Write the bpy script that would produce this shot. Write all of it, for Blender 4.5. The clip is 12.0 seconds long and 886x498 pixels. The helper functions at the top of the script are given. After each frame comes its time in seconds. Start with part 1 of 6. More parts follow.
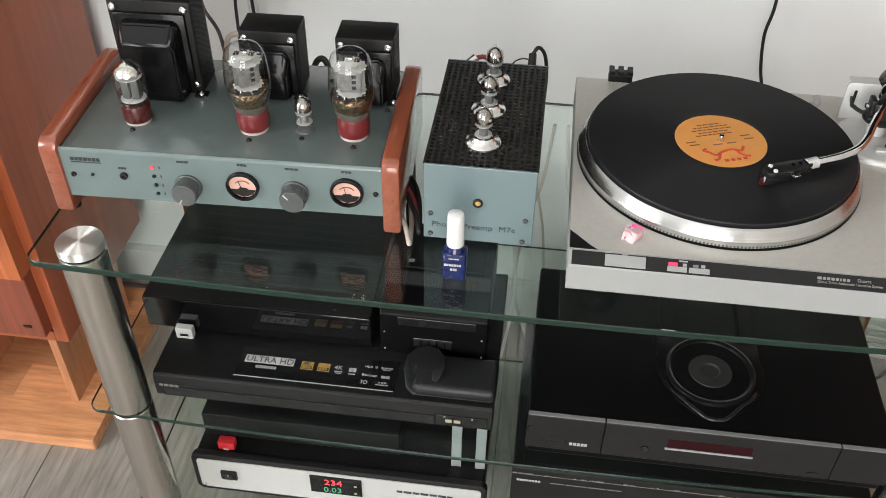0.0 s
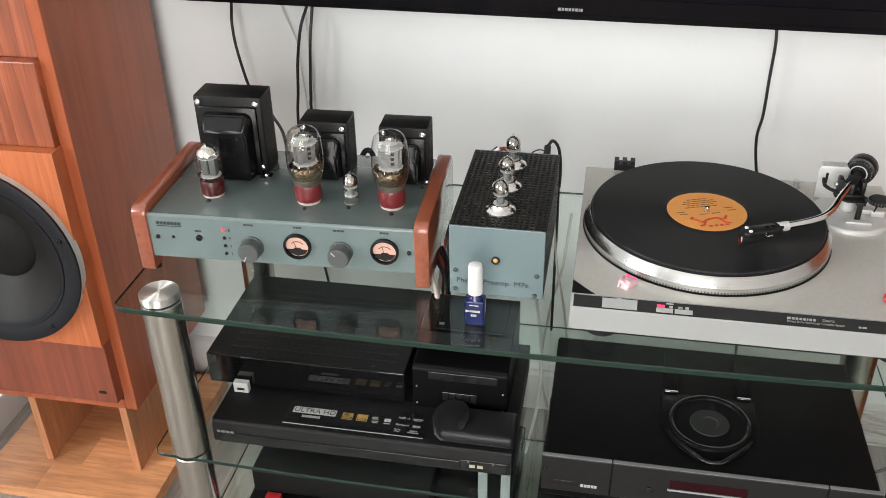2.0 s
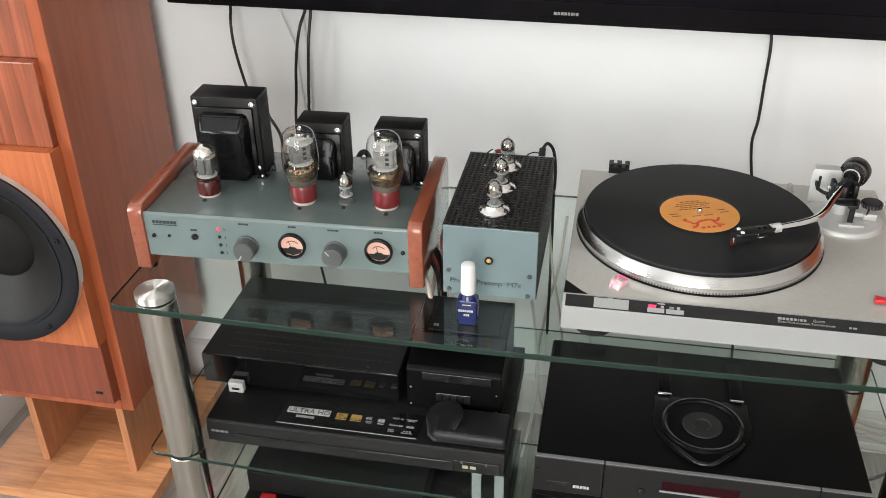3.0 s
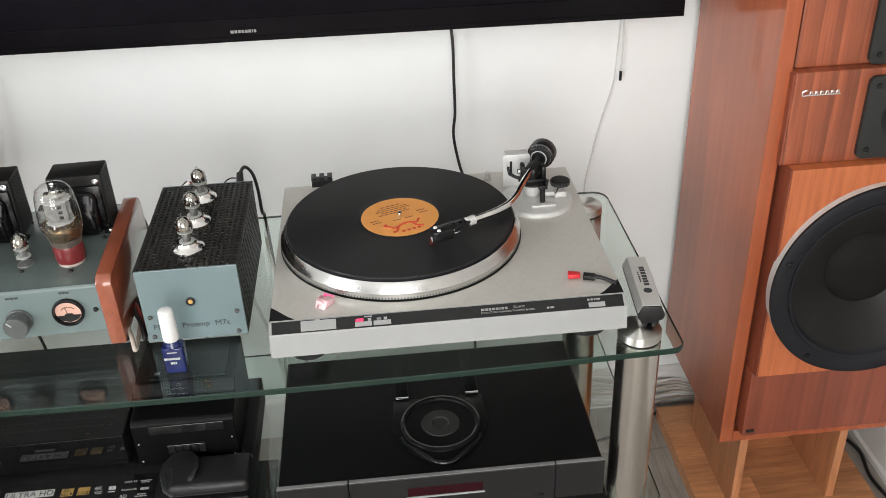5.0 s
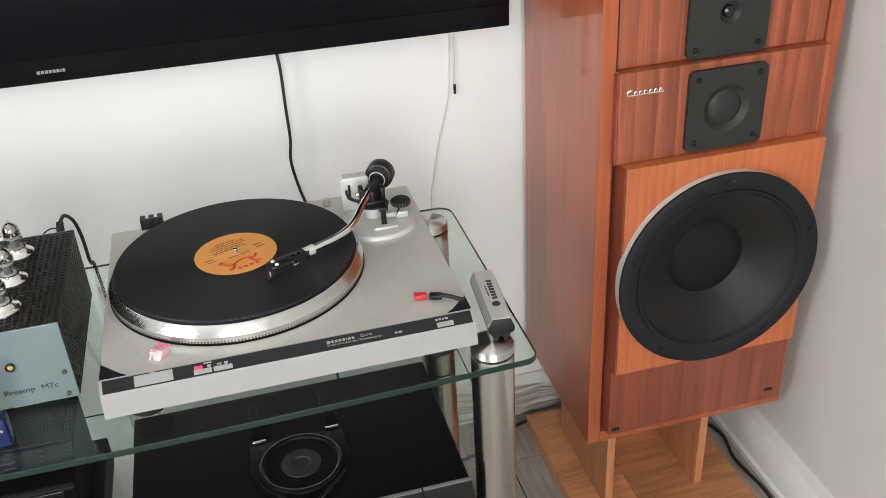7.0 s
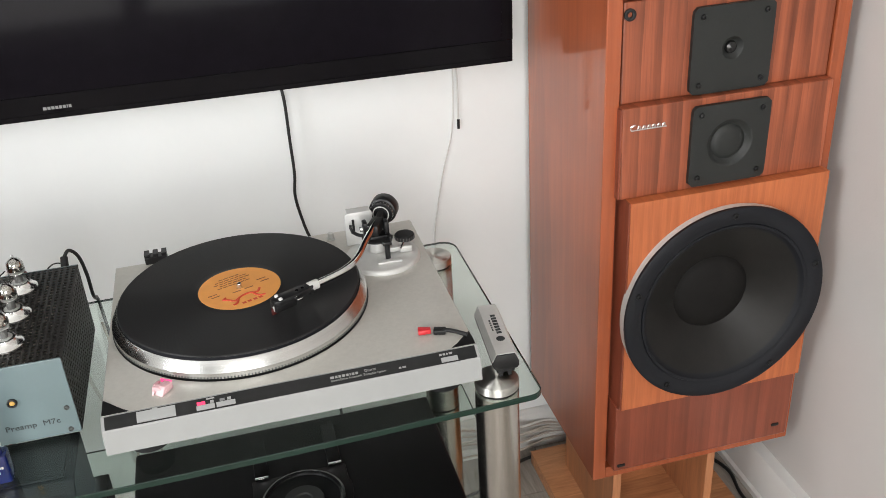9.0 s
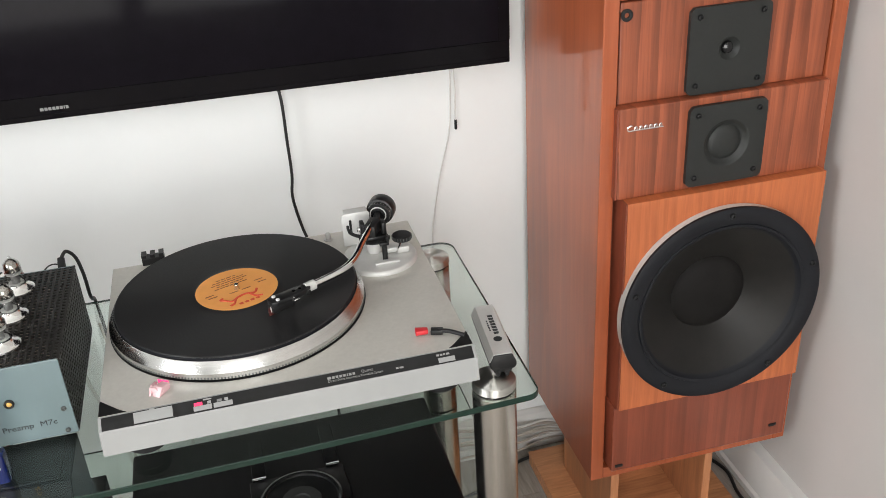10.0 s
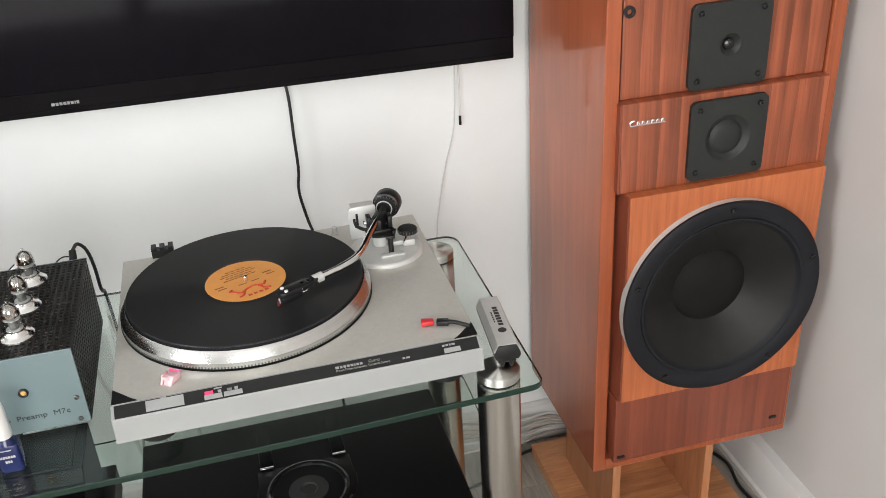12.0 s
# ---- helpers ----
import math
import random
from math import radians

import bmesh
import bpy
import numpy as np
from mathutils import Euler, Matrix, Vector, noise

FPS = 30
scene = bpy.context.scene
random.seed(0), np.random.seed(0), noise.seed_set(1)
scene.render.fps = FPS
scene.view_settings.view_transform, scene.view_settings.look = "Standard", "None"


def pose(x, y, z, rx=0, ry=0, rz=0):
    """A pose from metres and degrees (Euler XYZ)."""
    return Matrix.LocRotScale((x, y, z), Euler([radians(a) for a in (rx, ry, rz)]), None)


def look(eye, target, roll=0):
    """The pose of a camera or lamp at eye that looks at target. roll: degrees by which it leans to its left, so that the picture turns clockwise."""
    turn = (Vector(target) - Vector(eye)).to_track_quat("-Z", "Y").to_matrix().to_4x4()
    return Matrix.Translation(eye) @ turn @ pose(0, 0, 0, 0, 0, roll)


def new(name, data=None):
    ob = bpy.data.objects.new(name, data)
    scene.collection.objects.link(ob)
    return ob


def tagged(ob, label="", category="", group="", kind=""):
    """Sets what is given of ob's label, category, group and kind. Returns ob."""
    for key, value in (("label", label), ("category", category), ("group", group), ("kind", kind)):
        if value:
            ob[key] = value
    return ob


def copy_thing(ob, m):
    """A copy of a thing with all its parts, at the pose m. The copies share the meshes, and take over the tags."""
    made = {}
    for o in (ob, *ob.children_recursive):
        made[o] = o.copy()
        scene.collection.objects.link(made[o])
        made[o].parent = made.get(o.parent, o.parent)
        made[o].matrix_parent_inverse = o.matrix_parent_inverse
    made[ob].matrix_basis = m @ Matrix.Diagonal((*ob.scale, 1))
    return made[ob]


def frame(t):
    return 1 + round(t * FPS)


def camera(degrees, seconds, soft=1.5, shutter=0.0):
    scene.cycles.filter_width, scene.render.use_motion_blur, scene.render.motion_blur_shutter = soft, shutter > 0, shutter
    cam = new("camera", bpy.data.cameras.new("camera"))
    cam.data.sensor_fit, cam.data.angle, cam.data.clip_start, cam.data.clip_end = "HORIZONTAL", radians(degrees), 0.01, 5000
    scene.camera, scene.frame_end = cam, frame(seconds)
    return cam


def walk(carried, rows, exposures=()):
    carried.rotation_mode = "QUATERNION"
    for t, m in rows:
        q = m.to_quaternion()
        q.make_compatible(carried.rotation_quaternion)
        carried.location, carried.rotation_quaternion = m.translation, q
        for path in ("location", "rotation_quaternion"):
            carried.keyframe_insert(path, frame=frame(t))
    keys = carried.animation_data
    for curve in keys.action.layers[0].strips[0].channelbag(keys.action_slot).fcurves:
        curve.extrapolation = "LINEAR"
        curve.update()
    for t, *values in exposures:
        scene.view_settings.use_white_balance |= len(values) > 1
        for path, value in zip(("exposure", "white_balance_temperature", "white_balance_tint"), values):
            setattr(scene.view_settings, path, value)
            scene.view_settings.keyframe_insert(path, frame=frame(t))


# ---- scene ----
cam = camera(51.0, 12.0, soft=0.8)
PATH = [
    (0, (-0.043, -0.748, 1.333), (-0.224, 0.746, 0.016), 0.8),
    (0.5, (-0.012, -0.825, 1.356), (-0.311, 0.7, 0.098), -1.5),
    (1, (0.001, -0.877, 1.354), (-0.307, 0.705, 0.169), -1.4),
    (1.5, (0.011, -0.922, 1.344), (-0.307, 0.705, 0.226), -1.3),
    (2, (0.026, -0.956, 1.338), (-0.299, 0.716, 0.291), -1.0),
    (2.5, (0.041, -0.959, 1.336), (-0.289, 0.717, 0.296), -0.8),
    (2.7, (0.041, -0.967, 1.328), (-0.295, 0.714, 0.299), -0.8),
    (4.3, (0.084, -0.937, 1.331), (-0.11, 0.775, 0.299), -0.8),
    (4.5, (0.1, -0.927, 1.331), (0.017, 0.782, 0.297), -0.9),
    (5, (0.148, -0.919, 1.332), (0.267, 0.788, 0.296), -2.5),
    (5.5, (0.189, -0.906, 1.321), (0.445, 0.783, 0.28), -3.7),
    (6, (0.195, -0.897, 1.323), (0.544, 0.768, 0.271), -3.7),
    (6.5, (0.192, -0.893, 1.32), (0.57, 0.767, 0.27), -3.6),
    (7, (0.191, -0.89, 1.319), (0.585, 0.788, 0.305), -3.4),
    (7.5, (0.184, -0.893, 1.322), (0.585, 0.808, 0.349), -3.4),
    (9.5, (0.192, -0.887, 1.319), (0.591, 0.827, 0.369), -3.5),
    (10, (0.192, -0.889, 1.319), (0.595, 0.824, 0.37), -3.5),
    (10.5, (0.194, -0.894, 1.319), (0.596, 0.819, 0.369), -3.5),
    (11, (0.191, -0.898, 1.32), (0.591, 0.815, 0.369), -3.6),
    (11.5, (0.187, -0.903, 1.325), (0.585, 0.808, 0.369), -3.5),
    (12, (0.182, -0.908, 1.323), (0.581, 0.804, 0.37), -3.5),
]
walk(cam, [(t, look(eye, target, roll)) for t, eye, target, roll in PATH])

# ---- world, daylight through the window, exposure ----
world = bpy.data.worlds.new("world")
world.use_nodes = True
scene.world = world
wn = world.node_tree.nodes
sky = wn.new("ShaderNodeTexSky")
sky.sky_type, sky.sun_disc = "NISHITA", False
sky.sun_elevation, sky.sun_rotation = radians(42), radians(200)
world.node_tree.links.new(sky.outputs[0], wn["Background"].inputs[0])
wn["Background"].inputs[1].default_value = 0.12


def area_lamp(name, m, size_x, size_y, power, colour):
    lamp = bpy.data.lights.new(name, "AREA")
    lamp.shape, lamp.size, lamp.size_y, lamp.energy, lamp.color = "RECTANGLE", size_x, size_y, power, colour
    ob = new(name, lamp)
    ob.matrix_world = m
    return ob


# sky light through the two window openings: one behind the walk, one in the left wall
area_lamp("window_light_front", look((-0.15, -2.68, 1.22), (-0.08, 0, 0.95)), 1.5, 1.9, 64, (1.0, 0.985, 0.96))
area_lamp("window_light_left", look((-2.28, -1.35, 1.55), (0, -0.6, 1.0)), 1.1, 1.35, 50, (0.97, 0.985, 1.0))
sun_data = bpy.data.lights.new("sun", "SUN")
sun_data.energy, sun_data.angle, sun_data.color = 0.8, radians(10), (1.0, 0.96, 0.9)
sun = new("sun", sun_data)
sun.rotation_euler = (radians(40), 0, radians(-30))
scene.view_settings.exposure = 0.0

# ---- materials ----


def mat(name, colour, rough=0.5, metal=0.0, var=0.12, scale=40.0, stretch=(1, 1, 1), bump=0.0, bscale=0.0, rvar=0.08, spec=0.5,
        coat=0.0, coat_rough=0.12, dark=None, big=0.0, bigscale=3.0, rand=0.0, aniso=0.0):
    m = bpy.data.materials.new(name)
    m.use_nodes = True
    nt = m.node_tree
    n, l = nt.nodes, nt.links
    p = n["Principled BSDF"]
    p.inputs["Metallic"].default_value = metal
    p.inputs["Specular IOR Level"].default_value = spec
    p.inputs["Coat Weight"].default_value = coat
    p.inputs["Coat Roughness"].default_value = coat_rough
    if aniso:
        p.inputs["Anisotropic"].default_value = aniso
        tan = n.new("ShaderNodeTangent")
        tan.direction_type, tan.axis = "RADIAL", "Z"
        p.inputs["Anisotropic Rotation"].default_value = 0.25
        l.new(tan.outputs[0], p.inputs["Tangent"])
    co = n.new("ShaderNodeTexCoord")
    mp = n.new("ShaderNodeMapping")
    mp.inputs["Scale"].default_value = stretch
    info = n.new("ShaderNodeObjectInfo")
    l.new(co.outputs["Object"], mp.inputs["Vector"])
    if rand:
        shift = n.new("ShaderNodeVectorMath")
        shift.operation = "SCALE"
        one = n.new("ShaderNodeCombineXYZ")
        for k in range(3):
            l.new(info.outputs["Random"], one.inputs[k])
        l.new(one.outputs[0], shift.inputs[0])
        shift.inputs["Scale"].default_value = 7.0
        l.new(shift.outputs[0], mp.inputs["Location"])
    noi = n.new("ShaderNodeTexNoise")
    noi.inputs["Scale"].default_value = scale
    noi.inputs["Detail"].default_value = 6
    noi.inputs["Roughness"].default_value = 0.65
    l.new(mp.outputs[0], noi.inputs["Vector"])
    ramp = n.new("ShaderNodeValToRGB")
    lo = dark or tuple(c * (1 - var) for c in colour)
    hi = tuple(min(1.0, c * (1 + var)) for c in colour)
    ramp.color_ramp.elements[0].position, ramp.color_ramp.elements[1].position = 0.3, 0.7
    ramp.color_ramp.elements[0].color, ramp.color_ramp.elements[1].color = (*lo, 1), (*hi, 1)
    l.new(noi.outputs["Fac"], ramp.inputs["Fac"])
    out = ramp.outputs[0]
    if big or rand:
        no2 = n.new("ShaderNodeTexNoise")
        no2.inputs["Scale"].default_value = bigscale
        no2.inputs["Detail"].default_value = 3
        l.new(co.outputs["Object"], no2.inputs["Vector"])
        mr = n.new("ShaderNodeMapRange")
        mr.inputs["From Min"].default_value, mr.inputs["From Max"].default_value = 0.3, 0.7
        mr.inputs["To Min"].default_value, mr.inputs["To Max"].default_value = 1 - big, 1 + big
        l.new(no2.outputs["Fac"], mr.inputs["Value"])
        val = mr.outputs[0]
        if rand:
            mr2 = n.new("ShaderNodeMapRange")
            mr2.inputs["To Min"].default_value, mr2.inputs["To Max"].default_value = 1 - rand, 1 + rand
            l.new(info.outputs["Random"], mr2.inputs["Value"])
            mul = n.new("ShaderNodeMath")
            mul.operation = "MULTIPLY"
            l.new(val, mul.inputs[0])
            l.new(mr2.outputs[0], mul.inputs[1])
            val = mul.outputs[0]
        sc = n.new("ShaderNodeVectorMath")
        sc.operation = "SCALE"
        l.new(out, sc.inputs[0])
        l.new(val, sc.inputs["Scale"])
        out = sc.outputs[0]
    l.new(out, p.inputs["Base Color"])
    rr = n.new("ShaderNodeMapRange")
    rr.inputs["To Min"].default_value, rr.inputs["To Max"].default_value = max(0.02, rough - rvar), min(1, rough + rvar)
    l.new(noi.outputs["Fac"], rr.inputs["Value"])
    l.new(rr.outputs[0], p.inputs["Roughness"])
    if bump:
        bn = n.new("ShaderNodeBump")
        bn.inputs["Strength"].default_value = bump
        bn.inputs["Distance"].default_value = 0.001
        src = noi
        if bscale:
            src = n.new("ShaderNodeTexNoise")
            src.inputs["Scale"].default_value = bscale
            src.inputs["Detail"].default_value = 4
            l.new(mp.outputs[0], src.inputs["Vector"])
        l.new(src.outputs["Fac"], bn.inputs["Height"])
        l.new(bn.outputs[0], p.inputs["Normal"])
    return m


def dusty(m):
    """Pale specks of dust strewn over a dark surface."""
    n, l = m.node_tree.nodes, m.node_tree.links
    p = n["Principled BSDF"]
    src = p.inputs["Base Color"].links[0].from_socket
    co, specks, patch, ramp, mul, mix = n.new("ShaderNodeTexCoord"), n.new("ShaderNodeTexNoise"), n.new("ShaderNodeTexNoise"), n.new("ShaderNodeValToRGB"), n.new("ShaderNodeMath"), n.new("ShaderNodeMix")
    specks.inputs["Scale"].default_value, specks.inputs["Detail"].default_value = 420, 2
    patch.inputs["Scale"].default_value = 16
    ramp.color_ramp.elements[0].position, ramp.color_ramp.elements[1].position = 0.66, 0.74
    mul.operation = "MULTIPLY"
    mix.data_type = "RGBA"
    for tex in (specks, patch):
        l.new(co.outputs["Object"], tex.inputs["Vector"])
    l.new(specks.outputs["Fac"], ramp.inputs["Fac"])
    l.new(ramp.outputs[0], mul.inputs[0])
    l.new(patch.outputs["Fac"], mul.inputs[1])
    l.new(mul.outputs[0], mix.inputs[0])
    l.new(src, mix.inputs[6])
    mix.inputs[7].default_value = (0.12, 0.118, 0.11, 1)
    l.new(mix.outputs[2], p.inputs["Base Color"])
    return m


def grained(m, low, period, wander, stretch, pore=0.86):
    """Darker growth lines that run up a veneer and wander, and fine open pores."""
    n, l = m.node_tree.nodes, m.node_tree.links
    p = n["Principled BSDF"]
    src = p.inputs["Base Color"].links[0].from_socket
    co, info, mp, wave, lines = n.new("ShaderNodeTexCoord"), n.new("ShaderNodeObjectInfo"), n.new("ShaderNodeMapping"), n.new("ShaderNodeTexWave"), n.new("ShaderNodeMapRange")
    pore_map, pores, pits, both, out = n.new("ShaderNodeMapping"), n.new("ShaderNodeTexNoise"), n.new("ShaderNodeMapRange"), n.new("ShaderNodeMath"), n.new("ShaderNodeVectorMath")
    mp.inputs["Scale"].default_value = stretch
    wave.wave_type, wave.bands_direction, wave.wave_profile = "BANDS", "X", "SAW"
    wave.inputs["Scale"].default_value = 0.314 / period
    wave.inputs["Distortion"].default_value, wave.inputs["Detail"].default_value = wander, 3
    wave.inputs["Detail Scale"].default_value = 0.6
    l.new(co.outputs["Object"], mp.inputs["Vector"])
    l.new(info.outputs["Random"], mp.inputs["Location"])
    l.new(mp.outputs[0], wave.inputs["Vector"])
    lines.inputs["To Min"].default_value, lines.inputs["To Max"].default_value = 1.08, low
    l.new(wave.outputs["Fac"], lines.inputs["Value"])
    pore_map.inputs["Scale"].default_value = (500, 500, 14)
    pores.inputs["Scale"].default_value, pores.inputs["Detail"].default_value = 1.0, 2
    l.new(co.outputs["Object"], pore_map.inputs["Vector"])
    l.new(pore_map.outputs[0], pores.inputs["Vector"])
    pits.inputs["From Min"].default_value, pits.inputs["From Max"].default_value = 0.3, 0.45
    pits.inputs["To Min"].default_value, pits.inputs["To Max"].default_value = pore, 1.0
    l.new(pores.outputs["Fac"], pits.inputs["Value"])
    both.operation, out.operation = "MULTIPLY", "SCALE"
    l.new(lines.outputs[0], both.inputs[0])
    l.new(pits.outputs[0], both.inputs[1])
    l.new(src, out.inputs[0])
    l.new(both.outputs[0], out.inputs["Scale"])
    l.new(out.outputs[0], p.inputs["Base Color"])
    return m


def glass(name, colour=(1, 1, 1), rough=0.0, ior=1.48):
    m = bpy.data.materials.new(name)
    m.use_nodes = True
    p = m.node_tree.nodes["Principled BSDF"]
    p.inputs["Base Color"].default_value = (*colour, 1)
    p.inputs["Roughness"].default_value = rough
    p.inputs["IOR"].default_value = ior
    p.inputs["Transmission Weight"].default_value = 1
    return m


def thin_glass(name):
    """Blown glass too thin to bend light: clear, with a gloss that grows towards its rim."""
    m = bpy.data.materials.new(name)
    m.use_nodes = True
    n, l = m.node_tree.nodes, m.node_tree.links
    n.remove(n["Principled BSDF"])
    clear, gloss, mix, rim = n.new("ShaderNodeBsdfTransparent"), n.new("ShaderNodeBsdfGlossy"), n.new("ShaderNodeMixShader"), n.new("ShaderNodeLayerWeight")
    power, scaled = n.new("ShaderNodeMath"), n.new("ShaderNodeMath")
    clear.inputs[0].default_value = (0.975, 0.98, 0.975, 1)
    gloss.inputs["Roughness"].default_value = 0.02
    power.operation, scaled.operation = "POWER", "MULTIPLY_ADD"
    power.inputs[1].default_value = 3.2
    scaled.inputs[1].default_value, scaled.inputs[2].default_value = 0.85, 0.065
    l.new(rim.outputs["Facing"], power.inputs[0])
    l.new(power.outputs[0], scaled.inputs[0])
    l.new(scaled.outputs[0], mix.inputs[0])
    l.new(clear.outputs[0], mix.inputs[1])
    l.new(gloss.outputs[0], mix.inputs[2])
    l.new(mix.outputs[0], n["Material Output"].inputs["Surface"])
    return m


def glow(name, colour, strength):
    m = bpy.data.materials.new(name)
    m.use_nodes = True
    p = m.node_tree.nodes["Principled BSDF"]
    p.inputs["Base Color"].default_value = (*colour, 1)
    p.inputs["Emission Color"].default_value = (*colour, 1)
    p.inputs["Emission Strength"].default_value = strength
    return m


def vinyl_material():
    """Black vinyl with fine circular grooves and a few wider bands between the tracks."""
    m = mat("black_vinyl", (0.0105, 0.0103, 0.0112), 0.32, var=0.1, scale=6, rvar=0.015, spec=0.5)
    nt = m.node_tree
    n, l = nt.nodes, nt.links
    p = n["Principled BSDF"]
    p.inputs["Anisotropic"].default_value = 0.9
    p.inputs["Anisotropic Rotation"].default_value = 0.25
    tan = n.new("ShaderNodeTangent")
    tan.direction_type, tan.axis = "RADIAL", "Z"
    l.new(tan.outputs[0], p.inputs["Tangent"])
    co = n.new("ShaderNodeTexCoord")
    wave = n.new("ShaderNodeTexWave")
    wave.wave_type, wave.rings_direction = "RINGS", "Z"
    wave.inputs["Scale"].default_value = 190
    wave.inputs["Distortion"].default_value = 0.4
    l.new(co.outputs["Object"], wave.inputs["Vector"])
    bn = n.new("ShaderNodeBump")
    bn.inputs["Strength"].default_value = 0.12
    bn.inputs["Distance"].default_value = 0.0002
    l.new(wave.outputs["Fac"], bn.inputs["Height"])
    l.new(bn.outputs[0], p.inputs["Normal"])
    return m


WALL = mat("white_wall_paint", (0.765, 0.782, 0.775), 0.42, var=0.015, scale=9, bump=0.06, bscale=260, big=0.02, bigscale=1.3, rvar=0.04, spec=0.5)
# side wall: greyer than WALL, its shade is put into the colour
WALL_SIDE = mat("shaded_wall_paint", (0.5, 0.475, 0.455), 0.7, var=0.02, scale=9, bump=0.15, bscale=240, big=0.03, bigscale=1.3)
CEIL = mat("ceiling_paint", (0.8, 0.8, 0.79), 0.8, var=0.02, scale=8, bump=0.1, bscale=200)
SKIRT = mat("white_gloss_skirting", (0.62, 0.61, 0.59), 0.32, var=0.03, scale=14, big=0.03)
PLANK = mat("grey_wood_laminate", (0.33, 0.3, 0.265), 0.5, dark=(0.19, 0.17, 0.15), scale=14, stretch=(9, 0.8, 9), bump=0.25, big=0.14, bigscale=5, rand=0.14)
JOINT = mat("dark_floor_joint", (0.07, 0.065, 0.06), 0.8)
VENEER = mat("red_brown_wood_veneer", (0.335, 0.086, 0.035), 0.4, dark=(0.265, 0.066, 0.026), scale=5, stretch=(11, 11, 0.5), bump=0.03, big=0.12, bigscale=4, rvar=0.06, spec=0.15, coat=0.65, coat_rough=0.035)
VENEER_B = mat("striped_baffle_veneer", (0.36, 0.095, 0.04), 0.42, dark=(0.16, 0.039, 0.017), scale=6, stretch=(10, 1, 0.3), bump=0.06, big=0.2, bigscale=5, rvar=0.06, coat=0.15)
ORANGE = mat("orange_baffle_wood", (0.43, 0.122, 0.041), 0.5, dark=(0.35, 0.092, 0.031), scale=18, stretch=(8, 1, 0.5), big=0.08, bigscale=6, bump=0.05)
VENEER_L = mat("dark_red_brown_veneer", (0.21, 0.052, 0.026), 0.38, dark=(0.15, 0.036, 0.018), scale=7, stretch=(11, 1, 0.3), bump=0.08, big=0.15, bigscale=5, rvar=0.06, coat=0.12)
OAK = mat("oiled_oak", (0.57, 0.27, 0.125), 0.34, dark=(0.36, 0.15, 0.066), scale=10, stretch=(0.9, 9, 9), bump=0.12, big=0.18, bigscale=7, rand=0.22, coat=0.15)
OAK_UP = mat("oak_leg_board", (0.46, 0.2, 0.092), 0.36, dark=(0.31, 0.125, 0.056), scale=10, stretch=(9, 9, 0.8), bump=0.1, big=0.12, coat=0.1)
CHERRY = mat("cherry_amp_side", (0.26, 0.07, 0.034), 0.3, dark=(0.2, 0.05, 0.024), scale=12, stretch=(8, 0.7, 8), bump=0.03, big=0.08, bigscale=9, coat=0.9, coat_rough=0.05)
grained(VENEER, 0.94, 0.05, 6.0, (1, 1, 0.12), 0.97)
grained(VENEER_B, 0.66, 0.03, 11.0, (1, 1, 0.13))
grained(VENEER_L, 0.9, 0.04, 9.0, (1, 1, 0.1), 0.9)
grained(ORANGE, 0.95, 0.014, 5.0, (1, 1, 0.1), 0.95)
STEEL = mat("brushed_steel", (0.56, 0.53, 0.49), 0.22, metal=1, var=0.1, scale=6, stretch=(30, 30, 700), rvar=0.06, bump=0.02)
SPUN = mat("spun_steel_cap", (0.7, 0.69, 0.65), 0.52, metal=1, var=0.05, scale=30, aniso=1.0, rvar=0.02)
CHROME = mat("chrome", (0.8, 0.8, 0.8), 0.1, metal=1, var=0.03, rvar=0.04)
ALU = mat("satin_aluminium", (0.6, 0.595, 0.58), 0.27, metal=1, var=0.04, scale=60, rvar=0.05)
SILVER_P = mat("silver_grey_paint", (0.5, 0.5, 0.485), 0.35, metal=0.1, var=0.03, scale=100)
ALU_RIM = mat("turned_platter_rim", (0.6, 0.6, 0.59), 0.24, metal=1, var=0.1, scale=8, stretch=(1, 1, 60), rvar=0.05, aniso=0.6)
DECK = mat("silver_deck_paint", (0.54, 0.525, 0.485), 0.36, metal=0.25, var=0.05, scale=160, big=0.03, bigscale=5, rvar=0.05)
SATIN = mat("pale_satin_aluminium", (0.6, 0.6, 0.585), 0.45, metal=0.35, var=0.04, scale=80, rvar=0.06)
PLINTH = mat("light_grey_plinth", (0.275, 0.28, 0.275), 0.42, var=0.02, scale=60, big=0.03)
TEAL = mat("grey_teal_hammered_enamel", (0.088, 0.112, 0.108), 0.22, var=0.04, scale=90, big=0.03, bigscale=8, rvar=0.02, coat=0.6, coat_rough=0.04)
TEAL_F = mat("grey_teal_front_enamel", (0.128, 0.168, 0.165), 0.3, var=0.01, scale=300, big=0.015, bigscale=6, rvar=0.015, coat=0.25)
BLUEGREY = mat("blue_grey_preamp_enamel", (0.14, 0.19, 0.2), 0.32, var=0.01, scale=300, big=0.015, bigscale=6, rvar=0.015, coat=0.25)
BLACK_G = mat("glossy_black_enamel", (0.0075, 0.0075, 0.008), 0.13, var=0.2, scale=30, rvar=0.05, spec=0.5)
BLACK_C = mat("matt_black_player_case", (0.0028, 0.0028, 0.003), 0.4, var=0.3, scale=300, bump=0.12, big=0.12, bigscale=8, spec=0.12)
BLACK_S = mat("satin_black_metal", (0.0105, 0.0105, 0.011), 0.32, var=0.2, scale=60, rvar=0.07, big=0.12, spec=0.3)
BLACK_T = mat("textured_black_steel", (0.009, 0.009, 0.0092), 0.4, var=0.3, scale=300, bump=0.12, big=0.15, bigscale=8, spec=0.18)
BLACK_T = dusty(BLACK_T)
